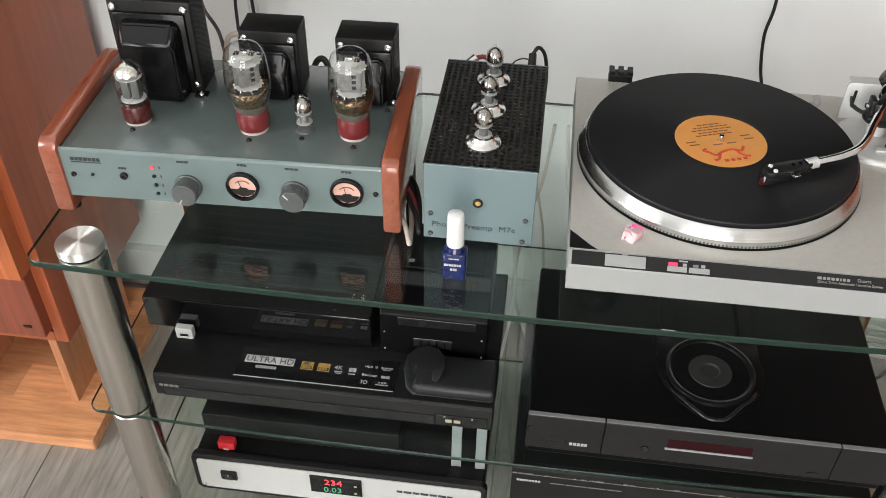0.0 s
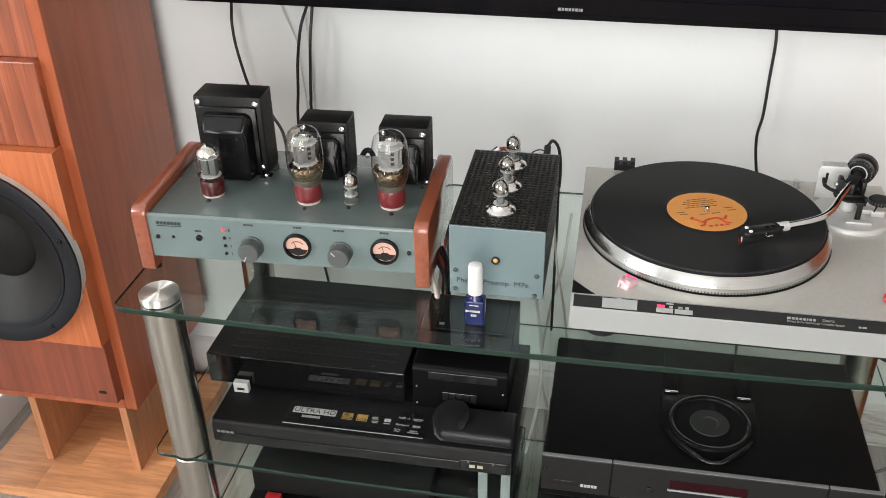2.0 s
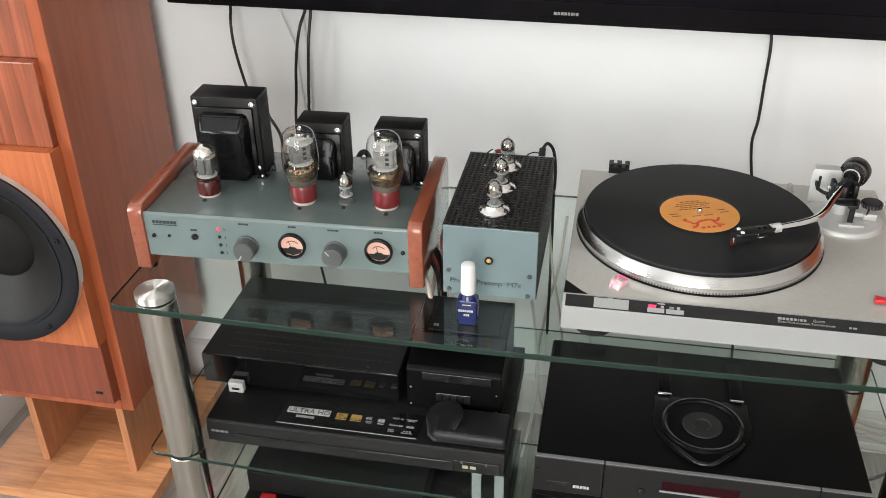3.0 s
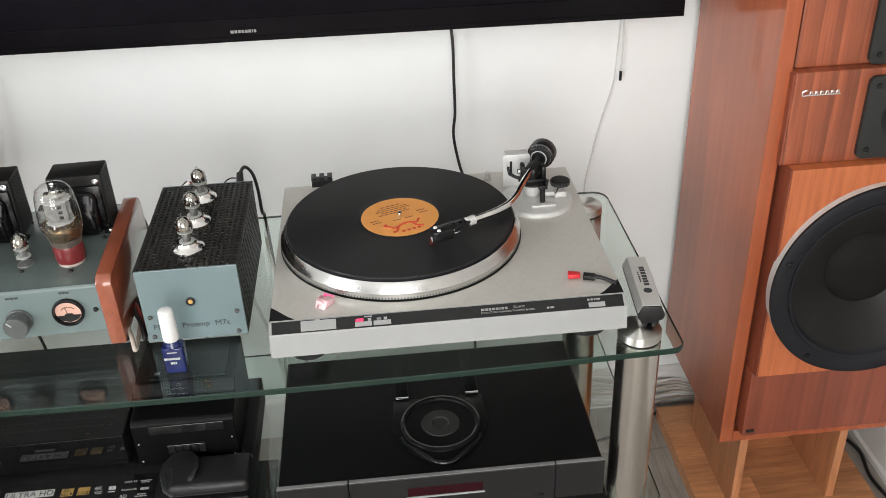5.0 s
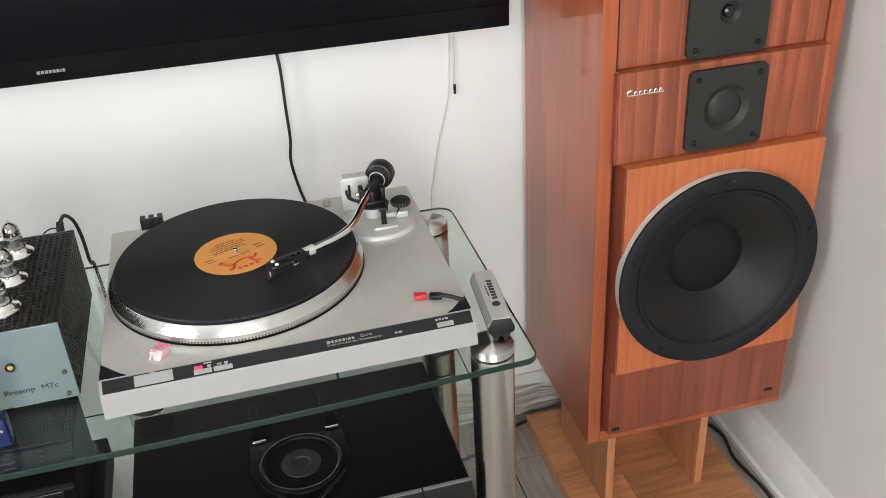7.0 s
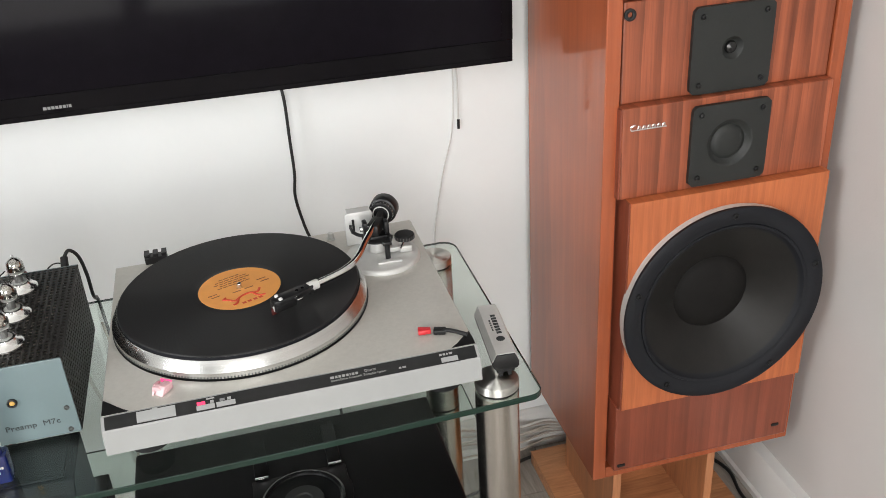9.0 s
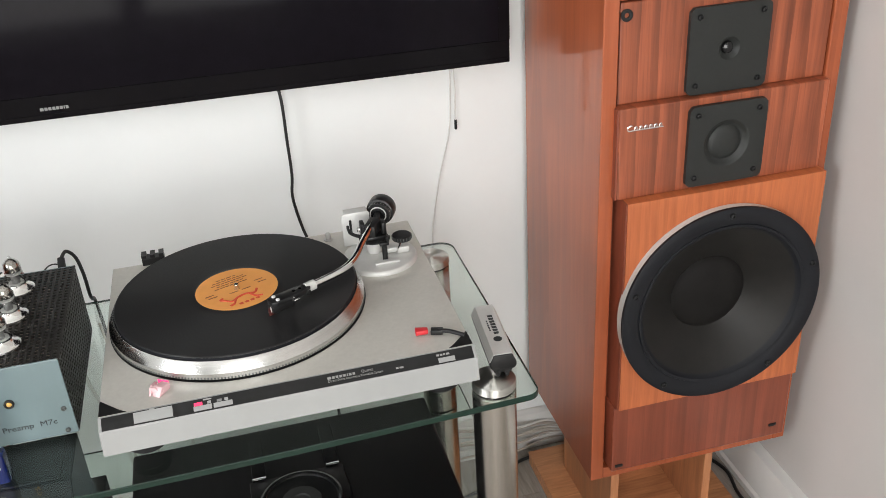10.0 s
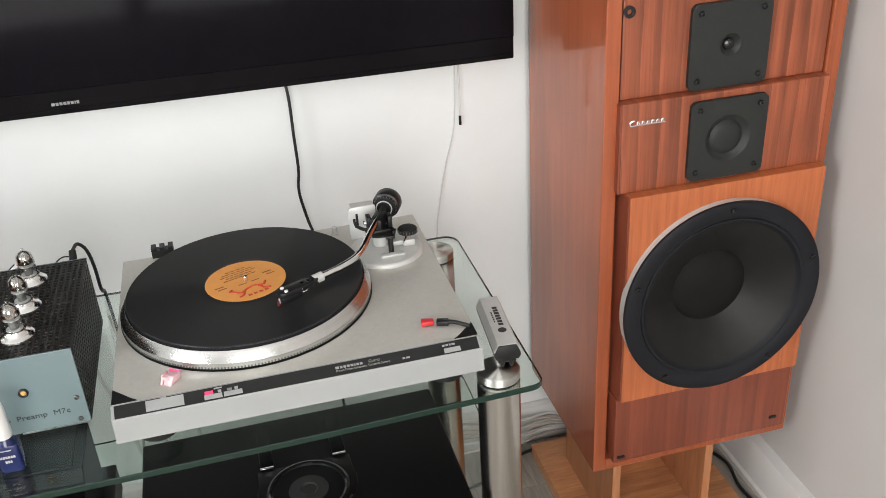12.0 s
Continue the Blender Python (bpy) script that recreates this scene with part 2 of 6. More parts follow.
BLACK_P = mat("black_plastic", (0.0105, 0.0105, 0.011), 0.4, var=0.2, scale=80, rvar=0.1, big=0.1, spec=0.35)
CHAR = mat("charcoal_plate_plastic", (0.018, 0.0195, 0.0185), 0.5, var=0.1, scale=200, bump=0.1, big=0.08, spec=0.35)
RUBBER = mat("black_foam_surround", (0.0062, 0.007, 0.0098), 0.6, var=0.2, scale=160, bump=0.2, spec=0.3)
CONE = mat("dark_paper_cone", (0.011, 0.0103, 0.0094), 0.48, var=0.2, scale=60, bump=0.1, big=0.15, bigscale=14, spec=0.25)
GREY_K = mat("dark_grey_knob", (0.075, 0.08, 0.078), 0.38, var=0.1, scale=120)
PIANO = mat("mirror_black_front", (0.003, 0.003, 0.0035), 0.04, var=0.2, rvar=0.015, spec=1.0)
SCREEN = mat("dark_screen_glass", (0.0055, 0.0045, 0.0065), 0.08, var=0.2, rvar=0.02, spec=0.06)
BEZEL = mat("glossy_black_bezel", (0.005, 0.0045, 0.0055), 0.1, var=0.2, rvar=0.03, spec=0.08)
LEATHER = mat("black_leather", (0.011, 0.011, 0.012), 0.4, var=0.25, scale=220, bump=0.5, big=0.1, rvar=0.12, spec=0.4)
RED_B = mat("dark_red_valve_base", (0.145, 0.016, 0.018), 0.3, var=0.05, scale=60, coat=0.2)
MAROON = mat("maroon_tube_base", (0.06, 0.01, 0.009), 0.28, var=0.1, scale=40)
CERAMIC = mat("white_ceramic", (0.5, 0.43, 0.38), 0.4, var=0.05)
MICA = mat("mica_white", (0.5, 0.5, 0.48), 0.4, var=0.2, scale=200)
PLATE = mat("grey_tube_plate", (0.24, 0.24, 0.235), 0.3, metal=0.6, var=0.35, scale=120)
GETTER_D = mat("dark_mirror_getter", (0.4, 0.38, 0.35), 0.06, metal=1, var=0.35, scale=90, rvar=0.04)
GETTER = mat("silver_getter", (0.75, 0.72, 0.66), 0.14, metal=1, var=0.25, scale=120, rvar=0.08)
BROWNFLASH = mat("brown_getter_flash", (0.5, 0.37, 0.23), 0.16, metal=1, dark=(0.03, 0.018, 0.01), scale=230, rvar=0.1, bump=3.0, bscale=210)
LID = mat("smooth_black_lid_plastic", (0.003, 0.003, 0.0032), 0.36, var=0.2, scale=40, rvar=0.05, spec=0.12)
BELL = mat("smooth_black_bell_cover", (0.005, 0.005, 0.0055), 0.2, var=0.2, scale=30, rvar=0.05, spec=0.28)
CORE = mat("matt_black_transformer_core", (0.0075, 0.007, 0.0068), 0.42, var=0.25, scale=120, rvar=0.08, big=0.15, spec=0.2)
RINGS = mat("polished_aluminium_ring", (0.78, 0.775, 0.76), 0.2, metal=1, var=0.06, scale=80, rvar=0.08)
COVER = mat("worn_black_perforated_sheet", (0.017, 0.0155, 0.014), 0.42, var=0.25, scale=70, rvar=0.1, big=0.15, bigscale=12, spec=0.35)
DUST_CAP = mat("dull_black_dust_cap", (0.0105, 0.0098, 0.0093), 0.65, var=0.2, scale=90, bump=0.15, big=0.2, bigscale=16, spec=0.12)
WHITE_P = mat("white_plastic", (0.66, 0.66, 0.65), 0.35, var=0.03)
INK = mat("pale_print", (0.42, 0.42, 0.41), 0.5, var=0.05)
INK_DIM = mat("grey_print", (0.16, 0.16, 0.16), 0.5, var=0.05)
INK_MID = mat("mid_grey_print", (0.27, 0.27, 0.265), 0.5, var=0.05)
INK_DARK = mat("dark_print", (0.025, 0.03, 0.032), 0.5, var=0.1)
GOLD = mat("gold_print", (0.36, 0.22, 0.06), 0.4, var=0.05)
BLUE_G = mat("blue_bottle", (0.0045, 0.011, 0.075), 0.12, var=0.15, scale=50, coat=0.4)
LABEL = mat("orange_record_label", (0.68, 0.295, 0.075), 0.55, var=0.05, scale=60, big=0.04)
LABEL_RED = mat("red_label_print", (0.52, 0.055, 0.02), 0.55, var=0.05)
LABEL_BR = mat("brown_label_print", (0.2, 0.075, 0.025), 0.55, var=0.05)
RED_P = mat("bright_red_plastic", (0.55, 0.028, 0.035), 0.35, var=0.06)
PINK = mat("pale_pink_plastic", (0.66, 0.42, 0.44), 0.25, var=0.08, scale=60)
CABLE = mat("black_cable", (0.012, 0.012, 0.012), 0.45, var=0.2)
CABLE_W = mat("white_cable", (0.62, 0.61, 0.59), 0.45, var=0.05)
CABLE_B = mat("beige_cable", (0.4, 0.35, 0.3), 0.5, var=0.1)
CABLE_P = mat("pale_beige_cable", (0.46, 0.42, 0.37), 0.5, var=0.08)
CABLE_R = mat("red_cable", (0.25, 0.03, 0.025), 0.4, var=0.1)
FLEECE = mat("grey_fleece", (0.3, 0.3, 0.3), 0.9, dark=(0.08, 0.08, 0.085), scale=28, bump=1.0, big=0.3, bigscale=14)
GREYBAR = mat("pale_grey_strip", (0.27, 0.29, 0.29), 0.4, var=0.05)
BRISTLE = mat("carbon_bristle", (0.008, 0.008, 0.008), 0.7, var=0.3, scale=400)
CLEAR = glass("clear_glass", (0.84, 0.93, 0.885))
EDGE = mat("green_glass_edge", (0.011, 0.027, 0.02), 0.18, var=0.15, scale=20, spec=0.35)
BULB = thin_glass("tube_glass")
PANE = glass("window_pane", (1, 1, 1))
VINYL = vinyl_material()
LED_RED = glow("red_led", (0.85, 0.05, 0.06), 0.9)
LED_PINK = glow("pink_red_led", (0.9, 0.03, 0.1), 0.9)
LED_STROBE = glow("strobe_glow", (0.8, 0.06, 0.2), 1.1)
LED_AMBER = glow("amber_led", (0.5, 0.3, 0.08), 0.35)
LED_GREEN = glow("green_digits", (0.06, 0.3, 0.16), 0.3)
LED_PALE = glow("pale_yellow_digits", (0.25, 0.225, 0.16), 0.5)
METER = glow("backlit_meter_face", (0.5, 0.3, 0.24), 0.3)
DIM_RED = mat("dark_red_display_glass", (0.022, 0.003, 0.005), 0.35, var=0.2, scale=20, spec=0.1)

# ---- mesh helpers ----


def box(x0, x1, y0, y1, z0, z1, bevel=0.0, seg=2):
    bm = bmesh.new()
    bmesh.ops.create_cube(bm, size=1)
    bmesh.ops.transform(bm, verts=bm.verts, matrix=Matrix.Translation(((x0 + x1) / 2, (y0 + y1) / 2, (z0 + z1) / 2)) @ Matrix.Diagonal((x1 - x0, y1 - y0, z1 - z0, 1)))
    if bevel:
        bmesh.ops.bevel(bm, geom=bm.edges[:] + bm.verts[:], offset=bevel, segments=seg, profile=0.5, affect="EDGES")
    return bm


def lathe(profile, seg=32, m=None):
    """A body of revolution round z from (radius, height) rows, moved by m."""
    bm = bmesh.new()
    rings = []
    for r, z in profile:
        if r < 1e-6:
            rings.append([bm.verts.new((0, 0, z))])
        else:
            rings.append([bm.verts.new((r * math.cos(2 * math.pi * k / seg), r * math.sin(2 * math.pi * k / seg), z)) for k in range(seg)])
    for a, b in zip(rings, rings[1:]):
        if len(a) == 1 and len(b) == 1:
            continue
        for k in range(seg):
            q = (k + 1) % seg
            if len(a) == 1:
                bm.faces.new((a[0], b[k], b[q]))
            elif len(b) == 1:
                bm.faces.new((a[k], b[0], a[q]))
            else:
                bm.faces.new((a[k], b[k], b[q], a[q]))
    if m is not None:
        bmesh.ops.transform(bm, verts=bm.verts, matrix=m)
    bmesh.ops.recalc_face_normals(bm, faces=bm.faces)
    return bm


def disc(r, x, y, z0, z1, bevel=0.001, seg=32):
    return lathe([(0, z0), (r - bevel, z0), (r, z0 + bevel), (r, z1 - bevel), (r - bevel, z1), (0, z1)], seg, Matrix.Translation((x, y, 0)))


FRONT = Matrix.Rotation(radians(90), 4, "X")  # turns a lathe's height towards -y


def round_front(profile, x, y, z, seg=32):
    """A body of revolution that faces the viewer's side (-y) at the place x, y, z."""
    return lathe(profile, seg, Matrix.Translation((x, y, z)) @ FRONT)


def join(*bms):
    out = bms[0]
    for b in bms[1:]:
        me = bpy.data.meshes.new("join")
        b.to_mesh(me)
        b.free()
        out.from_mesh(me)
        bpy.data.meshes.remove(me)
    return out


def prism(outline, a0, a1, axis="z", bevel=0.0):
    """A closed outline drawn out along an axis; outline rows are (x, y) for z, (y, z) for x, (x, z) for y."""
    bm = bmesh.new()
    put = {"z": lambda p, h: (p[0], p[1], h), "x": lambda p, h: (h, p[0], p[1]), "y": lambda p, h: (p[0], h, p[1])}[axis]
    lo = [bm.verts.new(put(p, a0)) for p in outline]
    hi = [bm.verts.new(put(p, a1)) for p in outline]
    bm.faces.new(lo)
    bm.faces.new(hi)
    for k in range(len(outline)):
        q = (k + 1) % len(outline)
        bm.faces.new((lo[k], lo[q], hi[q], hi[k]))
    bmesh.ops.recalc_face_normals(bm, faces=bm.faces)
    if bevel:
        bmesh.ops.bevel(bm, geom=bm.edges[:], offset=bevel, segments=2, profile=0.5, affect="EDGES")
    return bm


def holed(outline, cx, cz, r, y0, y1, n=96):
    """A board facing -y with a round hole, from a convex outline of (x, z) rows."""
    bm = bmesh.new()
    rim = []
    m = len(outline)
    for k in range(n):
        a = 2 * math.pi * (k + 0.5) / n
        dx, dz = math.cos(a), math.sin(a)
        best = 1e9
        for j in range(m):
            (ax, az), (bx, bz) = outline[j], outline[(j + 1) % m]
            ex, ez = bx - ax, bz - az
            den = dx * ez - dz * ex
            if abs(den) > 1e-12:
                t = ((ax - cx) * ez - (az - cz) * ex) / den
                u = ((ax - cx) * dz - (az - cz) * dx) / den
                if t > 0 and -1e-6 <= u <= 1 + 1e-6:
                    best = min(best, t)
        rim.append((best * dx, best * dz, dx, dz))
    for ox, oz in outline:
        j = min(range(n), key=lambda q: (cx + rim[q][0] - ox) ** 2 + (cz + rim[q][1] - oz) ** 2) if m <= 8 else None
        if j is not None:
            rim[j] = (ox - cx, oz - cz, rim[j][2], rim[j][3])
    rings = [[bm.verts.new((cx + ox, y, cz + oz)) for ox, oz, _, _ in rim] for y in (y0, y1)] + [[bm.verts.new((cx + r * dx, y, cz + r * dz)) for _, _, dx, dz in rim] for y in (y1, y0)]
    for q in range(4):
        a, b = rings[q], rings[(q + 1) % 4]
        for k in range(n):
            bm.faces.new((a[k], a[(k + 1) % n], b[(k + 1) % n], b[k]))
    bmesh.ops.recalc_face_normals(bm, faces=bm.faces)
    return bm


def rounded(x0, x1, y0, y1, radii, n=6):
    """A rectangle's outline with rounded corners; radii from the lower left, anticlockwise."""
    rows = []
    for (cx, cy, a), r in zip(((x0, y0, 180), (x1, y0, 270), (x1, y1, 0), (x0, y1, 90)), radii):
        ox = cx + r if cx == x0 else cx - r
        oy = cy + r if cy == y0 else cy - r
        for k in range(n + 1):
            t = radians(a + 90 * k / n)
            rows.append((ox + r * math.cos(t), oy + r * math.sin(t)))
    return rows


def smooth_line(points, steps=8):
    """Points along a Catmull-Rom line."""
    p = [Vector(q) for q in points]
    p = [p[0] * 2 - p[1]] + p + [p[-1] * 2 - p[-2]]
    out = []
    for k in range(1, len(p) - 2):
        for s in range(steps):
            t = s / steps
            a, b, c, d = p[k - 1], p[k], p[k + 1], p[k + 2]
            out.append(0.5 * (2 * b + (c - a) * t + (2 * a - 5 * b + 4 * c - d) * t * t + (3 * b - a - 3 * c + d) * t ** 3))
    out.append(p[-2])
    return out


def sweep(points, r, seg=10, steps=8, smooth=True):
    """A round tube along a line; r is one radius or one for each given end."""
    line = smooth_line(points, steps) if smooth else [Vector(q) for q in points]
    bm = bmesh.new()
    rings = []
    side = None
    for k, p in enumerate(line):
        way = (line[min(k + 1, len(line) - 1)] - line[max(k - 1, 0)]).normalized()
        if side is None:
            side = way.orthogonal().normalized()
        side = (side - way * side.dot(way)).normalized()
        up = way.cross(side)
        rr = r if not isinstance(r, tuple) else r[0] + (r[1] - r[0]) * k / (len(line) - 1)
        rings.append([bm.verts.new(p + rr * (side * math.cos(2 * math.pi * j / seg) + up * math.sin(2 * math.pi * j / seg))) for j in range(seg)])
    for a, b in zip(rings, rings[1:]):
        for j in range(seg):
            q = (j + 1) % seg
            bm.faces.new((a[j], a[q], b[q], b[j]))
    bm.faces.new(rings[0][::-1])
    bm.faces.new(rings[-1])
    bmesh.ops.recalc_face_normals(bm, faces=bm.faces)
    return bm


def moved(bm, m):
    bmesh.ops.transform(bm, verts=bm.verts, matrix=m)
    return bm


ROOT = {}


def thing(name, x, y, z, label, category, group=""):
    """An empty at a thing's base, under which its parts go; parts are drawn in the world's coordinates."""
    ob = new(name)
    ob.location = (x, y, z)
    ob.empty_display_size = 0.05
    ROOT[ob.name] = Vector((x, y, z))
    return tagged(ob, label, category, group)


def part(name, bm, material, parent, label="", smooth=True, angle=35):
    """One mesh object under a thing or under a part."""
    me = bpy.data.meshes.new(name)
    base = ROOT[parent.name]
    bmesh.ops.transform(bm, verts=bm.verts, matrix=Matrix.Translation(-base))
    if smooth:
        for f in bm.faces:
            f.smooth = True
        for e in bm.edges:
            if len(e.link_faces) == 2 and e.calc_face_angle(0) > radians(angle):
                e.smooth = False
    bm.to_mesh(me)
    bm.free()
    for one in material if isinstance(material, (list, tuple)) else (material,):
        me.materials.append(one)
    ob = new(name, me)
    ob.parent = parent
    ROOT[ob.name] = base
    return tagged(ob, label)


def solid(name, bm, material, label, category="", kind="", smooth=True, angle=35):
    """A thing or a piece of the setting that is one mesh."""
    me = bpy.data.meshes.new(name)
    if smooth:
        for f in bm.faces:
            f.smooth = True
        for e in bm.edges:
            if len(e.link_faces) == 2 and e.calc_face_angle(0) > radians(angle):
                e.smooth = False
    bm.to_mesh(me)
    bm.free()
    for one in material if isinstance(material, (list, tuple)) else (material,):
        me.materials.append(one)
    ob = new(name, me)
    ROOT[ob.name] = Vector((0, 0, 0))
    return tagged(ob, label, category, "", kind)


def lettering(words, size, m):
    """Flat letters, thickened a little, as a bmesh placed by m."""
    cu = bpy.data.curves.new("letters", "FONT")
    cu.body, cu.size, cu.extrude = words, size, 0.0002
    cu.resolution_u = 2
    ob = bpy.data.objects.new("letters", cu)
    scene.collection.objects.link(ob)
    dg = bpy.context.evaluated_depsgraph_get()
    me = bpy.data.meshes.new_from_object(ob.evaluated_get(dg))
    bm = bmesh.new()
    bm.from_mesh(me)
    bpy.data.meshes.remove(me)
    bpy.data.objects.remove(ob)
    bpy.data.curves.remove(cu)
    return moved(bm, m)


def bars_front(x, y, z, widths, h, gap=0.002):
    """A row of small bars on a face towards -y, in place of small print."""
    out, at = [], x
    for w in widths:
        out.append(box(at, at + w, y - 0.0006, y, z, z + h))
        at += w + gap
    return join(*out)


def bars_top(x, y, z, widths, h, gap=0.002):
    out, at = [], x
    for w in widths:
        out.append(box(at, at + w, y, y + h, z, z + 0.0005))
        at += w + gap
    return join(*out)


def screw_front(x, y, z, r):
    """A domed screw head with a recess, facing -y."""
    return round_front([(0, 0.0), (r, 0.0), (r, r * 0.35), (r * 0.8, r * 0.75), (r * 0.42, r * 0.85), (r * 0.36, r * 0.5), (0, r * 0.5)], x, y, z, 16)


def screw_top(x, y, z, r):
    return lathe([(0, 0), (r, 0), (r, r * 0.35), (r * 0.8, r * 0.7), (r * 0.4, r * 0.8), (r * 0.34, r * 0.45), (0, r * 0.45)], 14, Matrix.Translation((x, y, z)))

# ---- the room ----
X0, X1, Y0, Y1, TOP = -2.3, 1.09, -2.7, 0.585, 2.5
solid("wall_north", box(X0 - 0.1, X1 + 0.1, Y1, Y1 + 0.1, 0, TOP), WALL, "white painted wall behind the equipment", kind="structure", smooth=False)
solid("wall_east", box(X1, X1 + 0.1, Y0 - 0.1, Y1 - 0.002, 0, TOP), WALL_SIDE, "side wall with its shade painted in as pale grey", kind="structure", smooth=False)


def wall_with_opening(name, along, c, t, a0, a1, b0, b1, z0, z1, label):
    """A wall with one window opening from b0 to b1 and z0 to z1; along x or y, at c with thickness t."""
    put = (lambda p, q, lo, hi: box(p, q, c, c + t, lo, hi)) if along == "x" else (lambda p, q, lo, hi: box(c, c + t, p, q, lo, hi))
    solid(name, join(put(a0, b0, 0, TOP), put(b1, a1, 0, TOP), put(b0, b1, 0, z0), put(b0, b1, z1, TOP)), WALL, label, kind="structure", smooth=False)


wall_with_opening("wall_south", "x", Y0 - 0.15, 0.15, X0 - 0.1, X1 + 0.1, -0.95, 0.65, 0.22, 2.25, "white painted wall with a tall window opening")
wall_with_opening("wall_west", "y", X0 - 0.15, 0.15, Y0, Y1, -1.95, -0.75, 0.85, 2.25, "white painted wall with a window opening")
solid("ceiling", box(X0 - 0.15, X1 + 0.1, Y0 - 0.15, Y1 + 0.1, TOP, TOP + 0.1), CEIL, "white painted ceiling", kind="structure", smooth=False)


def window(name, m, w, h):
    """A white casement with two panes, drawn in its own plane: x across, z up."""
    ob = tagged(new(name), "white window with two clear panes", "window", kind="structure")
    ob.matrix_world = m
    ROOT[ob.name] = Vector((0, 0, 0))
    for k in range(2):
        x0 = -w / 2 + k * w / 2
        x1 = x0 + w / 2
        f = 0.06
        part("window_frame", join(box(x0, x0 + f, -0.03, 0.03, 0, h, 0.004), box(x1 - f, x1, -0.03, 0.03, 0, h, 0.004),
                                  box(x0 + f, x1 - f, -0.03, 0.03, 0, f, 0.004), box(x0 + f, x1 - f, -0.03, 0.03, h - f, h, 0.004)), WHITE_P, ob, smooth=False)
        pane = part("pane", box(x0 + f, x1 - f, -0.003, 0.003, f, h - f), PANE, ob, smooth=False)
        pane.visible_shadow = False


window("window_1", pose(-0.15, Y0 - 0.09, 0.22), 1.6, 2.03)
window("window_2", pose(X0 - 0.09, -1.35, 0.85, 0, 0, 90), 1.2, 1.4)


def skirting(name, outline, axis, a0, a1):
    solid(name, prism(outline, a0, a1, axis), SKIRT, "white skirting board with a rounded top", kind="structure", angle=25)


skirting("baseboard", [(Y1, 0), (Y1 - 0.018, 0), (Y1 - 0.018, 0.075), (Y1 - 0.014, 0.086), (Y1 - 0.006, 0.092), (Y1, 0.092)], "x", X0, X1 - 0.03)
skirting("baseboard_2", [(X1, 0), (X1 - 0.034, 0), (X1 - 0.034, 0.012), (X1 - 0.028, 0.016), (X1 - 0.026, 0.078), (X1 - 0.02, 0.09), (X1, 0.094)], "y", Y0, Y1 - 0.001)

# ---- glass stand ----


def shelf_outline(x0, x1, y0, y1, bow):
    rows = []
    for x, y in rounded(x0, x1, y0, y1, (0.017, 0.017, 0.024, 0.024), 7):
        rows.append((x, y))
    n = 16
    front = [(x0 + 0.017 + (x1 - x0 - 0.034) * k / n, y0 - bow * (1 - (2 * k / n - 1) ** 2)) for k in range(1, n)]
    return rows[:8] + front + rows[8:]


def glass_sheet(name, parent, z0, z1, x0, x1, y0, y1):
    bm = prism(shelf_outline(x0, x1, y0, y1, 0.011), z0, z1, "z")
    edges = [e for e in bm.edges if abs(e.verts[0].co.z - e.verts[1].co.z) < 1e-6]
    bmesh.ops.bevel(bm, geom=edges, offset=0.0012, segments=1, affect="EDGES")
    bm.normal_update()
    for f in bm.faces:
        if abs(f.normal.z) < 0.9:
            f.material_index = 1
    ob = part(name, bm, [CLEAR, EDGE], parent, smooth=False)
    ob.visible_shadow = False
    return ob


stand = thing("glass_stand", -0.05, 0.185, 0, "three-tier clear glass stand with brushed steel posts", "tv stand")
glass_sheet("top_shelf", stand, 0.611, 0.620, -0.615, 0.508, -0.027, 0.398)
glass_sheet("middle_shelf", stand, 0.3388, 0.345, -0.610, 0.504, -0.018, 0.395)
glass_sheet("bottom_shelf", stand, 0.064, 0.072, -0.610, 0.504, -0.018, 0.395)
for px, py in ((-0.557, 0.004), (0.457, 0.007), (-0.557, 0.335), (0.460, 0.336)):
    R = 0.0275
    for za, zb in ((0.0, 0.0638), (0.0722, 0.3386), (0.3452, 0.6108)):
        post = part("post", lathe([(0, za), (R - 0.0015, za), (R, za + 0.0015), (R, zb - 0.0015), (R - 0.0015, zb), (0, zb)], 48, Matrix.Translation((px, py, 0))), STEEL, stand)
        part("black_gasket", lathe([(0, zb - 0.0003), (R - 0.003, zb - 0.0003), (R - 0.003, zb + 0.0003), (0, zb + 0.0003)], 32, Matrix.Translation((px, py, 0))), BLACK_P, post)
    cap = part("post_cap", lathe([(R, 0), (R, 0.0095), (R - 0.001, 0.0108), (0, 0.0112)], 48), SPUN, stand)
    cap.location = Vector((px, py, 0.6203))
    cap.data.transform(Matrix.Translation(ROOT[stand.name]))
    cap.location = Vector((px, py, 0.6203)) - ROOT[stand.name]

# ---- valve amplifier ----


def knob(parent, x, y, z, turn):
    k = part("knob", round_front([(0, 0), (0.0162, 0), (0.0162, 0.0025), (0.015, 0.0035), (0.0144, 0.019), (0.0134, 0.0202), (0, 0.0202)], x, y, z, 40), GREY_K, parent, "dark grey ribbed knob")
    d = Matrix.Translation((x, y - 0.0204, z)) @ Matrix.Rotation(radians(turn), 4, "Y")
    part("pointer", moved(box(-0.0008, 0.0008, -0.0006, 0.0004, 0.006, 0.0138), d), INK, k, "pale pointer line")
    ribs = [moved(box(-0.0007, 0.0007, -0.0175, -0.005, 0.0138, 0.015), Matrix.Translation((x, y, z)) @ Matrix.Rotation(2 * math.pi * j / 28, 4, "Y")) for j in range(28)]
    part("grip_ribs", join(*ribs), GREY_K, k)


